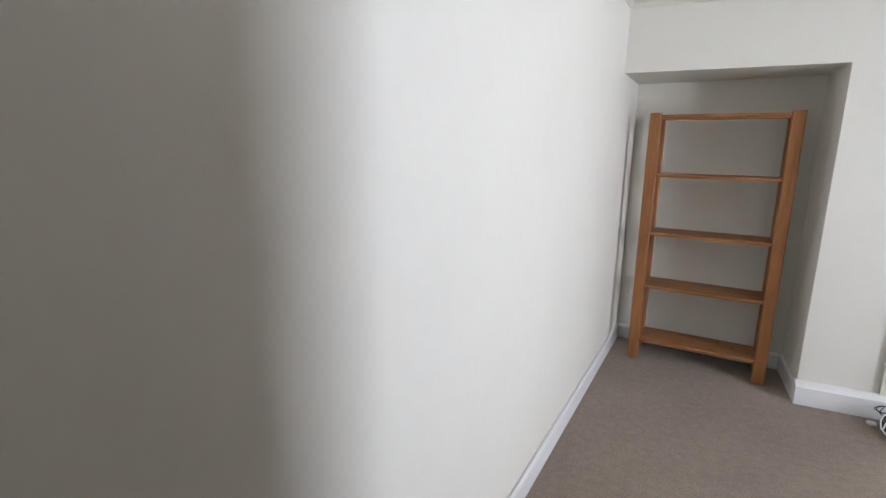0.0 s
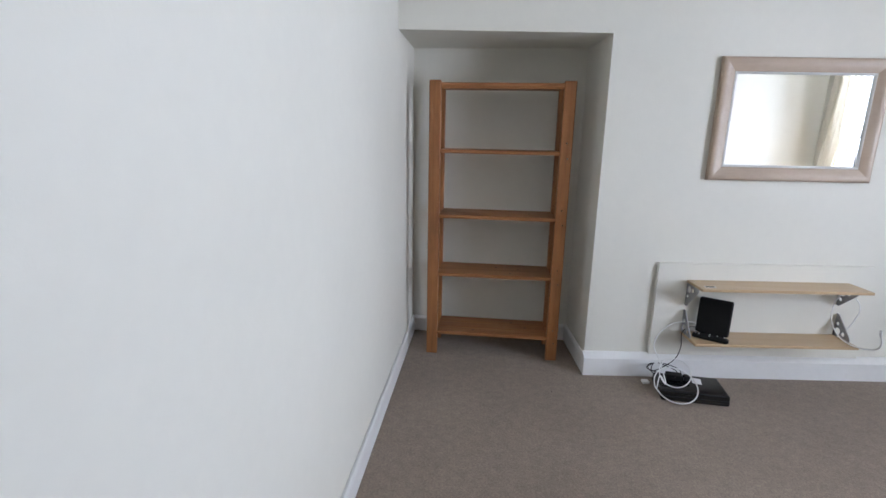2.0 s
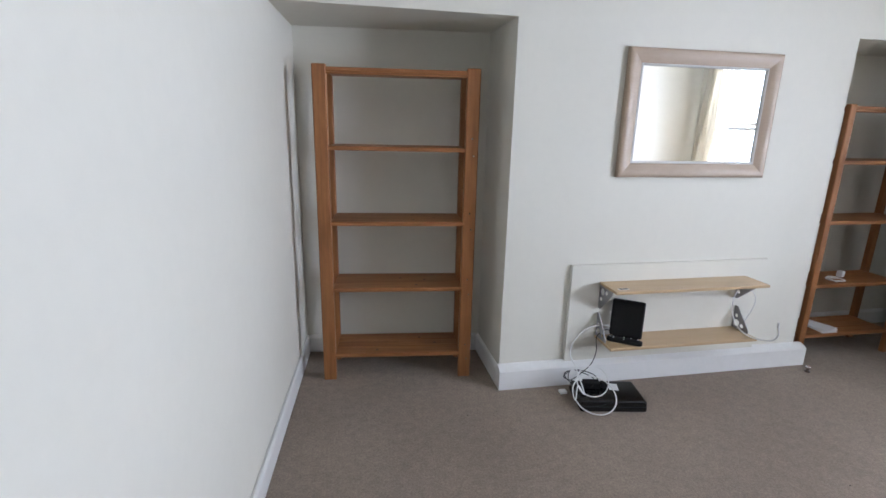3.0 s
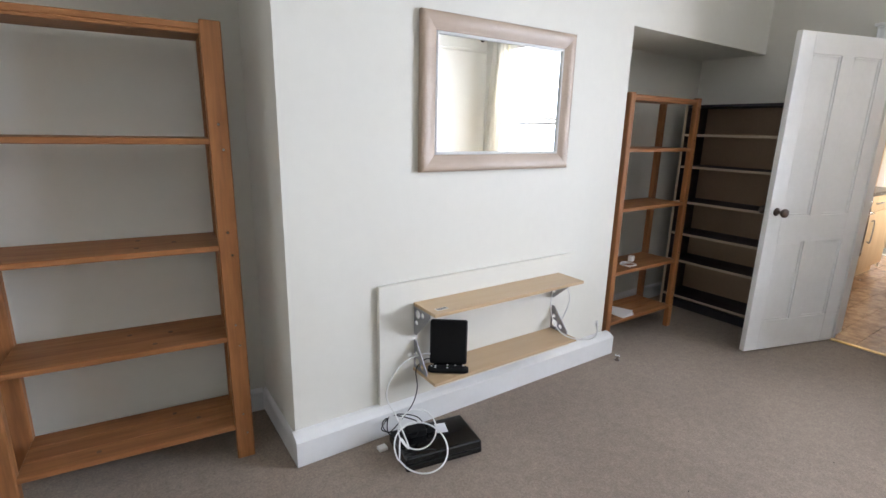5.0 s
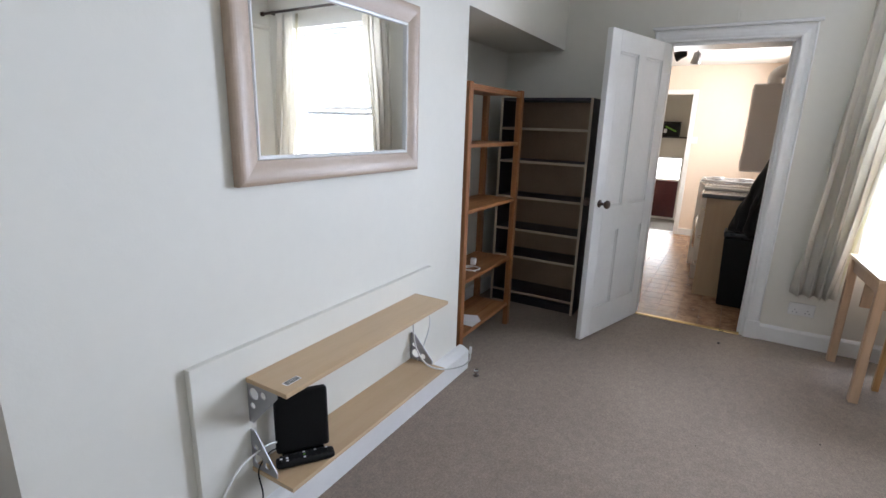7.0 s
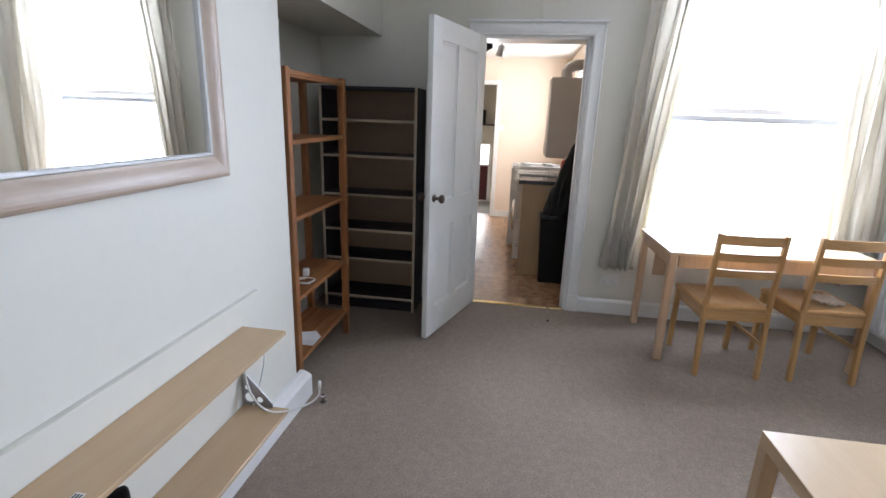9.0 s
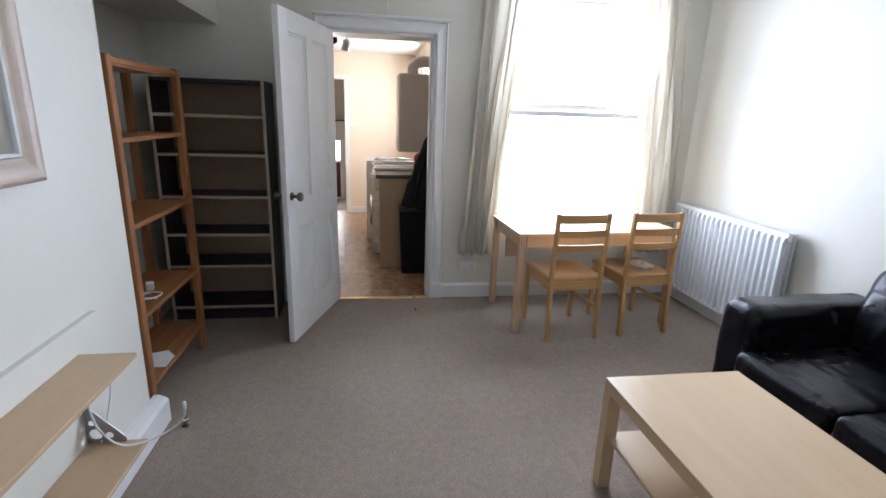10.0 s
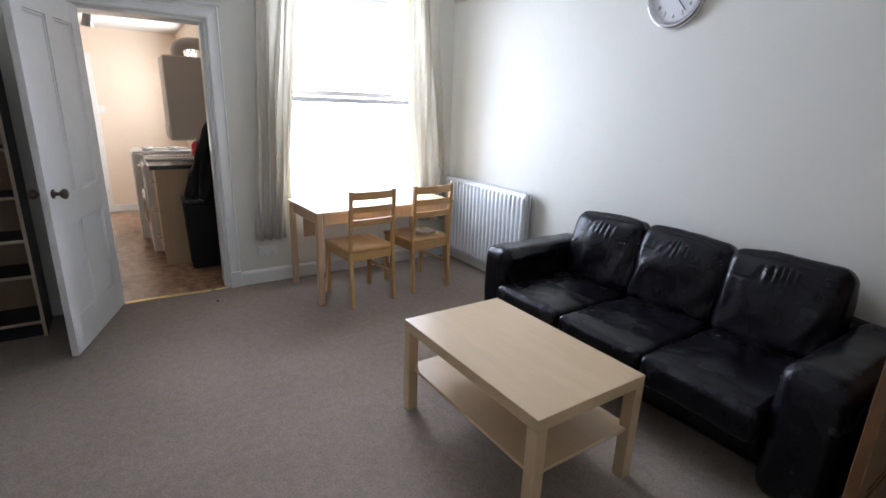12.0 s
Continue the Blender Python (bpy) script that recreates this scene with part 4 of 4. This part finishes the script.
for r0, r1 in zip(grid, grid[1:]):
    for i in range(9):
        b.faces.new((r0[i], r0[i + 1], r1[i + 1], r1[i]))
c = part("drape", b, PALEGREEN, gc, smooth=True)
c.modifiers.new("thick", "SOLIDIFY").thickness = 0.003

# worktop run on the south side
def base_unit(x, w, fronts, label, body, door_m, group="kitchen base units"):
    ob = thing("base_unit", label, "kitchen unit", x, KY0, 0, 0, group)
    part("body", box((0.0, 0.0, 0.10), (w, 0.54, 0.86), 0.001), body, ob)
    part("plinth", box((0.0, 0.0, 0.0), (w, 0.49, 0.10)), body, ob)
    for z0, z1 in fronts:
        d = part("drawer_front" if z1 - z0 < 0.3 else "door", box((0.002, 0.541, z0), (w - 0.002, 0.559, z1), 0.002), door_m, ob)
        if z1 - z0 < 0.3:
            part("handle", cable([(w / 2 - 0.06, 0.56, (z0 + z1) / 2), (w / 2 - 0.06, 0.585, (z0 + z1) / 2), (w / 2 + 0.06, 0.585, (z0 + z1) / 2), (w / 2 + 0.06, 0.56, (z0 + z1) / 2)], 0.005), CHROME, d, "chrome bar handle", True)
        else:
            part("handle", cable([(w - 0.05, 0.56, z1 - 0.08), (w - 0.05, 0.585, z1 - 0.08), (w - 0.05, 0.585, z1 - 0.2), (w - 0.05, 0.56, z1 - 0.2)], 0.005), CHROME, d, "chrome bar handle", True)
    return ob


u = base_unit(5.37, 0.45, ((0.11, 0.34), (0.345, 0.60), (0.605, 0.855)), "kitchen drawer unit with tan end panel", ENDPANEL, MAPLE_Z)
part("end_panel", box((-0.018, 0.0, 0.0), (0.0, 0.56, 0.86), 0.001), ENDPANEL, u)
wm = thing("washing_machine", "white front-loading washing machine under the worktop", "washing machine", 5.83, KY0 + 0.05, 0)
part("casing", box((0, 0.02, 0.01), (0.595, 0.57, 0.85), 0.008, 2), WHITEPLASTIC, wm)
part("door", lathe([(0.17, 0), (0.17, 0.02), (0.14, 0.035), (0.12, 0.02), (0.02, 0.01)], 32, "Y", (0.30, 0.57, 0.42)), CHROME, wm, "round porthole door", True)
part("control_panel", box((0.01, 0.57, 0.74), (0.585, 0.578, 0.84), 0.003), WHITEPLASTIC, wm)
part("dial", lathe([(0.03, 0), (0.028, 0.02), (0.01, 0.022)], 20, "Y", (0.42, 0.578, 0.79)), CHROME, wm, "round dial", True)
wt = thing("worktop", "black speckled worktop over the units", "worktop", 5.335, KY0, 0.86)
part("board", box((0, 0, 0), (1.10, 0.60, 0.036), 0.006, 2), WORKTOP, wt)
rack = thing("draining_rack", "wire draining rack with a steel tray on the worktop", "dish rack", 5.72, 2.49, 0.896)
part("tray", box((0, 0, 0), (0.36, 0.42, 0.018), 0.006, 2), WHITEPLASTIC, rack, "white drip tray")
for z in (0.035, 0.075):
    part("rim_wire", cable([(0.02, 0.02, z), (0.34, 0.02, z), (0.34, 0.40, z), (0.02, 0.40, z), (0.02, 0.02, z)], 0.004, 3), CHROME, rack, smooth=True)
for k in range(12):
    y = 0.03 + 0.36 * k / 11
    part("upright_wire", cable([(0.02, y, 0.075), (0.04, y, 0.02), (0.32, y, 0.02), (0.34, y, 0.075)], 0.0025, 3, 6), CHROME, rack, smooth=True)
hob = thing("cooker", "white steel-topped cooker at the end of the worktop", "cooker", 6.47, KY0 + 0.11, 0)
part("casing", box((0, 0.02, 0.0), (0.5, 0.58, 0.90), 0.008, 2), WHITEPLASTIC, hob)
part("hotplate", box((0.01, 0.03, 0.90), (0.49, 0.57, 0.915), 0.004), STEEL, hob, "steel hob top")
for y in (0.17, 0.42):
    for x in (0.14, 0.36):
        part("burner", lathe([(0.06, 0), (0.06, 0.012), (0.03, 0.016)], 20, "Z", (x, y, 0.915)), STEEL, hob, "steel burner plate", True)
bott = thing("red_bottle", "red plastic washing-up bottle", "bottle", 5.90, 2.455, 0.896)
part("body", lathe([(0.04, 0), (0.044, 0.01), (0.044, 0.12), (0.036, 0.14), (0.016, 0.155), (0.014, 0.16)], 18), REDP, bott, smooth=True)
part("cap", lathe([(0.013, 0.16), (0.013, 0.175), (0.005, 0.19)], 14), WHITEPLASTIC, bott, "white cap", True)

boil = thing("boiler", "grey wall-hung gas boiler with a round flue", "boiler", 5.93, KY0, 1.06)
part("casing", box((0, 0.0, 0), (0.42, 0.36, 0.77), 0.02, 3), BOILER, boil)
part("control_flap", box((0.03, 0.36, 0.03), (0.39, 0.366, 0.14), 0.003), BOILER, boil)
part("flue", cable([(0.20, 0.20, 0.76), (0.20, 0.20, 0.85), (0.20, 0.12, 0.90), (0.20, -0.03, 0.90)], 0.055, 6, 18), BOILER, boil, "round flue elbow", True)
for x in (0.08, 0.2, 0.32):
    part("pipe", rod((x, 0.1, -0.16), (x, 0.1, 0.01), 0.008), CHROME, boil, "copper pipe", True)

binb = thing("kitchen_bin", "black plastic bin by the end panel", "bin", 5.235, 2.545, 0)
b = box((-0.10, -0.14, 0), (0.095, 0.14, 0.58), 0.02, 3)
for v in b.verts:
    v.co.x *= 0.84 + 0.16 * v.co.z / 0.58
    v.co.y *= 0.84 + 0.16 * v.co.z / 0.58
part("body", b, MATTBLACK, binb)
part("lid", box((-0.105, -0.147, 0.58), (0.10, 0.147, 0.63), 0.016, 3), BLACKPLASTIC, binb)
bag = thing("black_coat", "black coat hanging on the kitchen wall above the bin", "coat", 5.18, 2.465, 0.93)
b = soft((0.24, 0.34, 0.74), 0.09, (0.03, 0.03, 0.0), 0.08, 30, 21, (7, 9, 2.2))
for v in b.verts:
    t = max(0.0, min(1.0, (0.37 - v.co.z) / 0.74))
    v.co.y = v.co.y * (0.22 + 0.78 * t ** 0.7) - 0.085 + 0.12 * t
    v.co.x *= 0.45 + 0.55 * t
part("body", b, BINBAG, bag, smooth=True, at=pose(0, 0, 0.03))
part("hanging_loop", cable([(0, -0.06, 0.32), (0.0, -0.085, 0.38), (0.0, -0.095, 0.40)], 0.006), BINBAG, bag, smooth=True)
part("hook", cable([(0, -0.10, 0.41), (0, -0.075, 0.39), (0, -0.07, 0.41)], 0.005), CHROME, bag, "chrome hook", True)

# unit on the north side
def maple_unit(x, w, drawers):
    nb = thing("base_unit", "maple-fronted kitchen unit with drawers over a door", "kitchen unit", x + w, KY1, 0, 180, "kitchen base units")
    part("body", box((0.0, 0.0, 0.10), (w, 0.55, 0.86), 0.001), MAPLE_Z, nb)
    part("plinth", box((0.0, 0.0, 0.0), (w, 0.50, 0.10)), MAPLE_Z, nb)
    for k in range(drawers):
        x0, x1 = w * k / drawers, w * (k + 1) / drawers
        d = part("drawer_front", box((x0 + 0.002, 0.551, 0.70), (x1 - 0.002, 0.569, 0.855), 0.002), MAPLE_Z, nb)
        c = (x0 + x1) / 2
        part("handle", cable([(c - 0.07, 0.57, 0.78), (c - 0.07, 0.595, 0.78), (c + 0.07, 0.595, 0.78), (c + 0.07, 0.57, 0.78)], 0.006), STEEL, d, "grey bar handle", True)
    d = part("door", box((0.002, 0.551, 0.11), (w - 0.002, 0.569, 0.695), 0.002), MAPLE_Z, nb)
    part("handle", cable([(w - 0.08, 0.57, 0.60), (w - 0.08, 0.595, 0.60), (w - 0.08, 0.595, 0.40), (w - 0.08, 0.57, 0.40)], 0.006), STEEL, d, "grey bar handle", True)


maple_unit(5.37, 0.5, 1)
maple_unit(6.48, 0.70, 2)
oven = thing("oven", "built-in oven with dark glass door and steel controls", "oven", 6.48, KY1, 0, 180)
part("housing", box((0.002, 0.0, 0.0), (0.598, 0.548, 0.858), 0.001), MAPLE_Z, oven)
part("control_panel", box((0.003, 0.549, 0.745), (0.597, 0.569, 0.855), 0.003), STEEL, oven, "brushed steel control panel")
od = part("oven_door", box((0.003, 0.549, 0.26), (0.597, 0.572, 0.738), 0.004), GLOSSBLACK, oven, "dark glass door")
part("handle", cable([(0.07, 0.572, 0.70), (0.07, 0.61, 0.70), (0.53, 0.61, 0.70), (0.53, 0.572, 0.70)], 0.009), CHROME, od, "chrome bar handle", True)
part("plinth_panel", box((0.003, 0.549, 0.11), (0.597, 0.567, 0.252), 0.002), MAPLE_Z, oven)
for k in range(5):
    part("knob", lathe([(0.019, 0), (0.018, 0.018), (0.006, 0.02)], 16, "Y", (0.10 + 0.10 * k, 0.569, 0.80)), CHROME, oven, "round control knob", True)
wt2 = thing("worktop", "dark worktop over the maple units", "worktop", 5.36, KY1 - 0.60, 0.86)
part("board", box((0, 0, 0), (1.83, 0.60, 0.036), 0.006, 2), WORKTOP, wt2)
wu = thing("wall_unit", "maple wall cupboard above the worktop", "wall cupboard", 7.85, KY1, 1.357, 180)
part("body", box((0, 0, 0), (0.66, 0.34, 0.61), 0.001), MAPLE_Z, wu)
for x0, x1, hx in ((0.002, 0.329, 0.29), (0.331, 0.658, 0.37)):
    d = part("door", box((x0, 0.341, 0.002), (x1, 0.359, 0.608), 0.002), MAPLE_Z, wu)
    part("handle", cable([(hx, 0.36, 0.06), (hx, 0.385, 0.06), (hx, 0.385, 0.20), (hx, 0.36, 0.20)], 0.005), STEEL, d, "grey bar handle", True)
wr = thing("wire_rack", "white wire vegetable rack beside the kitchen units", "rack", 7.23, 3.72, 0)
for x in (0.0, 0.26):
    for y in (0.0, 0.40):
        part("upright", rod((x, y, 0), (x, y, 0.80), 0.007), WHITEPLASTIC, wr, smooth=True)
for z in (0.12, 0.36, 0.60):
    bk = part("basket", cable([(0, 0, z + 0.10), (0.26, 0, z + 0.10), (0.26, 0.40, z + 0.10), (0, 0.40, z + 0.10), (0, 0, z + 0.10)], 0.005, 3), WHITEPLASTIC, wr, smooth=True)
    for k in range(9):
        y = 0.40 * k / 8
        part("wire", cable([(0, y, z + 0.10), (0.01, y, z), (0.25, y, z), (0.26, y, z + 0.10)], 0.003, 2, 6), WHITEPLASTIC, bk, smooth=True)
gb = thing("green_bottle", "squat olive green bottle on the porch floor", "bottle", 9.75, 3.93, -0.175)
part("body", lathe([(0.07, 0), (0.075, 0.02), (0.075, 0.18), (0.06, 0.23), (0.025, 0.26), (0.022, 0.29)], 20), OLIVE, gb, smooth=True)
part("cap", lathe([(0.026, 0.29), (0.026, 0.32), (0.012, 0.325)], 16), WHITEPLASTIC, gb, "white cap", True)

spot = thing("ceiling_spotlight", "dark bar with two small spotlights on the kitchen ceiling", "light fitting", 6.30, 3.23, KC)
part("plate", lathe([(0.05, 0), (0.05, -0.02), (0.014, -0.028)], 20), STEEL, spot, smooth=True)
part("bar", rod((0, -0.10, -0.04), (0, 0.14, -0.04), 0.010), MATTBLACK, spot, smooth=True)
HEAD = [(0.016, 0), (0.034, -0.012), (0.038, -0.06), (0.050, -0.105), (0.046, -0.107), (0.030, -0.07), (0.002, -0.06)]
for y, tip, turn, paint in ((0.045, -70, 80, MATTBLACK), (-0.055, -22, 20, STEEL)):
    part("stem", rod((0, y, -0.04), (0, y, -0.08), 0.007), STEEL, spot, smooth=True)
    s = part("spot_head", lathe(HEAD, 20), paint, spot, "dark metal spot head", True, pose(0, y, -0.08, 0, tip, turn))
sw = thing("light_switch", "white plastic light switch", "switch", KX1, 3.215, 1.29)
part("plate", box((-0.010, -0.043, -0.043), (0, 0.043, 0.043), 0.003), WHITEPLASTIC, sw)
part("rocker", box((-0.014, -0.012, -0.018), (-0.010, 0.012, 0.018), 0.002), WHITEPLASTIC, sw)

# ---- small things in the living room ----
sock = thing("wall_socket", "white double wall socket above the skirting", "socket", EAST, 2.17, 0.265)
part("plate", box((-0.010, -0.073, -0.043), (0, 0.073, 0.043), 0.003), WHITEPLASTIC, sock)
for y in (-0.035, 0.035):
    part("rocker", box((-0.0135, y - 0.006, 0.012), (-0.010, y + 0.006, 0.030), 0.001), WHITEPLASTIC, sock)
    for dy, dz, w in ((0, -0.004, 0.003), (-0.011, -0.022, 0.0035), (0.011, -0.022, 0.0035)):
        part("pin_slot", box((-0.0106, y + dy - w, dz - 0.004), (-0.0098, y + dy + w, dz + 0.004)), STRIP, sock)
con = thing("cable_trunking", "thin white cable trunking above the doorway", "trunking", EAST, 2.827, 2.10)
part("trunk", box((-0.010, -0.008, 0), (0, 0.008, 0.56), 0.002), WALL, con)

rt = thing("set_top_box", "black upright set-top box on the lower shelf", "set-top box", 1.670, 3.836, 0.29, -36)
b = box((-0.088, -0.018, 0.02), (0.088, 0.018, 0.232), 0.014, 3)
part("body", b, MATTBLACK, rt, at=pose(0, 0, 0, -6))
part("stand", box((-0.07, -0.02, 0), (0.07, 0.04, 0.02), 0.008, 3), GLOSSBLACK, rt)
rem = thing("remote_control", "black remote control lying against the set-top box", "remote control", 1.645, 3.799, 0.2905, -36)
b = soft((0.19, 0.046, 0.024), 0.011, (0, 0, 0.003), n=10)
part("body", b, MATTBLACK, rem, smooth=True, at=pose(0, 0, 0.0125))
rr = random.Random(4)
for k in range(9):
    for j in range(3):
        part("button", box((-0.004, -0.0035, 0), (0.004, 0.0035, 0.0025), 0.001), (GREENP if (k, j) == (4, 1) else PAPER if rr.random() < 0.2 else MATTBLACK), rem, at=pose(-0.078 + 0.0185 * k, -0.013 + 0.013 * j, 0.0255))
box_ = thing("black_console", "flat glossy black set-top console on the carpet", "console", 1.513, 3.70, 0.002, -10)
b = box((-0.178, -0.120, 0), (0.178, 0.120, 0.058), 0.012, 3)
for v in b.verts:
    v.co.y *= 1 - 0.10 * (v.co.z / 0.058)
part("body", b, GLOSSBLACK, box_)
part("seam", box((-0.17, -0.1185, 0.026), (0.17, -0.1135, 0.03)), MATTBLACK, box_)
lab = thing("paper_label", "small white paper slip on the console", "paper", 1.565, 3.73, 0.0605, -20)
part("sheet", box((-0.025, -0.035, 0), (0.025, 0.035, 0.0008)), PAPER, lab)
adp = thing("power_adapter", "black plug-in power adapter on the console", "adapter", 1.445, 3.755, 0.060, -12)
part("body", box((-0.045, -0.03, 0), (0.045, 0.03, 0.032), 0.008, 2), MATTBLACK, adp)
part("plug", box((0.05, -0.02, 0.0), (0.085, 0.02, 0.03), 0.007, 2), BLACKPLASTIC, adp)


def loop(c, r, n, z, jitter, seed, turns=1.0, start=0.0):
    rr = random.Random(seed)
    return [(c[0] + r * (1 + rr.uniform(-jitter, jitter)) * math.cos(start + 2 * math.pi * turns * k / n), c[1] + r * (1 + rr.uniform(-jitter, jitter)) * math.sin(start + 2 * math.pi * turns * k / n),
             z + rr.uniform(0, 0.012)) for k in range(n + 1)]


def coil(c, r, u, v, n, turns, start):
    """A loop of lead leaning in the plane of u and v."""
    return [tuple(c[i] + r * (u[i] * math.cos(start + 2 * math.pi * turns * k / n) + v[i] * math.sin(start + 2 * math.pi * turns * k / n)) for i in range(3)) for k in range(n + 1)]


wc = thing("white_cable", "coiled white network cable on the console", "cable", 0, 0, 0)
pts = coil((1.40, 3.635, 0.083), 0.112, (0.95, -0.3, 0), (0.15, 0.78, 0.55), 14, 1.0, 3.5) + coil((1.42, 3.70, 0.125), 0.084, (0.95, -0.3, 0), (0.2, 0.6, 0.75), 12, 1.1, 3.5)
pts += [(1.37, 3.80, 0.15), (1.35, 3.85, 0.22), (1.38, 3.87, 0.29), (1.46, 3.88, 0.355), (1.56, 3.885, 0.365), (1.61, 3.88, 0.355)]
part("cord", cable(pts, 0.0034), WHITEPLASTIC, wc, smooth=True)
part("connector", box((1.285, 3.79, 0.002), (1.325, 3.825, 0.018), 0.003), WHITEPLASTIC, wc)
bc = thing("black_cable", "tangled thin black power lead", "cable", 0, 0, 0)
pts = loop((1.40, 3.80), 0.075, 14, 0.085, 0.3, 5, 2.2, 2.0) + [(1.44, 3.85, 0.10), (1.50, 3.87, 0.14), (1.515, 3.86, 0.22), (1.52, 3.88, 0.30), (1.57, 3.885, 0.335), (1.61, 3.88, 0.33)]
part("cord", cable(pts, 0.0025), MATTBLACK, bc, smooth=True)
ac = thing("aerial_cable", "white aerial lead trailing off the lower shelf", "cable", 0, 0, 0)
part("cord", cable([(2.43, 3.89, 0.57), (2.36, 3.85, 0.51), (2.34, 3.82, 0.42), (2.37, 3.78, 0.335), (2.43, 3.73, 0.298), (2.475, 3.66, 0.312), (2.46, 3.61, 0.365), (2.42, 3.585, 0.43)], 0.0035), WHITEPLASTIC, ac, smooth=True)
part("cord", cable([(2.44, 3.92, 0.57), (2.51, 3.88, 0.53), (2.535, 3.87, 0.46), (2.50, 3.88, 0.35), (2.445, 3.88, 0.292)], 0.003), WHITEPLASTIC, ac, smooth=True)
part("plug", rod((2.42, 3.585, 0.425), (2.417, 3.584, 0.455), 0.006), WHITEPLASTIC, ac, "aerial plug", True)
stk = thing("sticker", "small printed white sticker on the shelf", "sticker", 1.595, 3.79, 0.6152, 90)
part("paper", box((-0.012, -0.03, 0), (0.012, 0.03, 0.0006)), PAPER, stk)
for k in range(3):
    part("print_bar", box((-0.009 + 0.007 * k, -0.026, 0.0006), (-0.005 + 0.007 * k, 0.026, 0.0010)), MATTBLACK, stk)
lc = thing("telephone_cable", "thin white cable clipped along the skirting", "cable", 0, 0, 0)
part("cord", cable([(left_x(0.4 + 0.32 * k) + 0.012, 0.4 + 0.32 * k, 0.122 + 0.004 * (k % 2)) for k in range(13)], 0.0035), WHITEPLASTIC, lc, smooth=True)
ds = thing("door_stop", "small metal door stop on the carpet", "door stop", 2.952, 3.805, 0)
part("stem", lathe([(0.017, 0), (0.017, 0.006), (0.008, 0.01), (0.008, 0.022)], 14), BRONZE, ds, "dark metal foot", True)
part("buffer", lathe([(0.008, 0.022), (0.015, 0.025), (0.014, 0.038), (0.008, 0.041)], 14), CHROME, ds, "bright metal buffer", True)
pl = thing("white_plug_lead", "white plug with a coiled lead on the pine shelf", "plug", 3.34, 4.05, 0.515, 20)
part("plug", box((-0.02, -0.018, 0.02), (0.025, 0.018, 0.06), 0.008, 2), WHITEPLASTIC, pl)
part("pin", box((0.025, -0.004, 0.04), (0.045, 0.004, 0.048)), BRASS, pl, "brass pin")
part("cord", cable(loop((-0.06, 0.0), 0.05, 12, 0.004, 0.05, 3, 1.6), 0.004), WHITEPLASTIC, pl, smooth=True)
pp = thing("paper_pile", "small pile of white papers on the bottom pine shelf", "papers", 3.27, 4.06, 0.17, 10)
for k in range(4):
    part("sheet", box((-0.06, -0.09, 0.003 * k), (0.06, 0.09, 0.003 * k + 0.002)), PAPER, pp, at=pose(0.006 * k, 0.004 * k, 0, 0, 0, 7 * k - 10))
for k, (x, y) in enumerate(((4.277, 2.613), (3.274, 2.164), (2.937, 2.666), (2.22, 2.92), (0.882, 3.692), (0.72, 3.68))):
    fl = thing("carpet_fluff", "small dark bit of fluff on the carpet", "debris", x, y, 0.001)
    part("bit", soft(((0.036, 0.011, 0.009)[min(k, 2)], (0.016, 0.008, 0.006)[min(k, 2)], 0.005), 0.002, wrinkle=0.003, n=4, seed=k), MATTBLACK, fl)

# kitchen floor tiles
kf = setting("floor_kitchen", box((EAST + 0.02, KY0 - 0.01, -0.06), (8.26, KY1, -0.004)), GROUT, "brown stone-effect vinyl kitchen floor")
TS = 0.152
tile = mesh_of("tile", box((0.001, 0.001, -0.004), (TS - 0.001, TS - 0.001, 0.0), 0.001), VINYL)
for i in range(24):
    for j in range(12):
        ob = new("tile", tile)
        ob.parent = kf
        ob.location = (EAST + 0.026 + i * TS, 2.31 + j * TS, 0)
part("edge_strip", box((8.222, 3.0, -0.10), (8.262, KY1, 0.003), 0.003), GLOSS, kf, "white strip at the edge of the step")
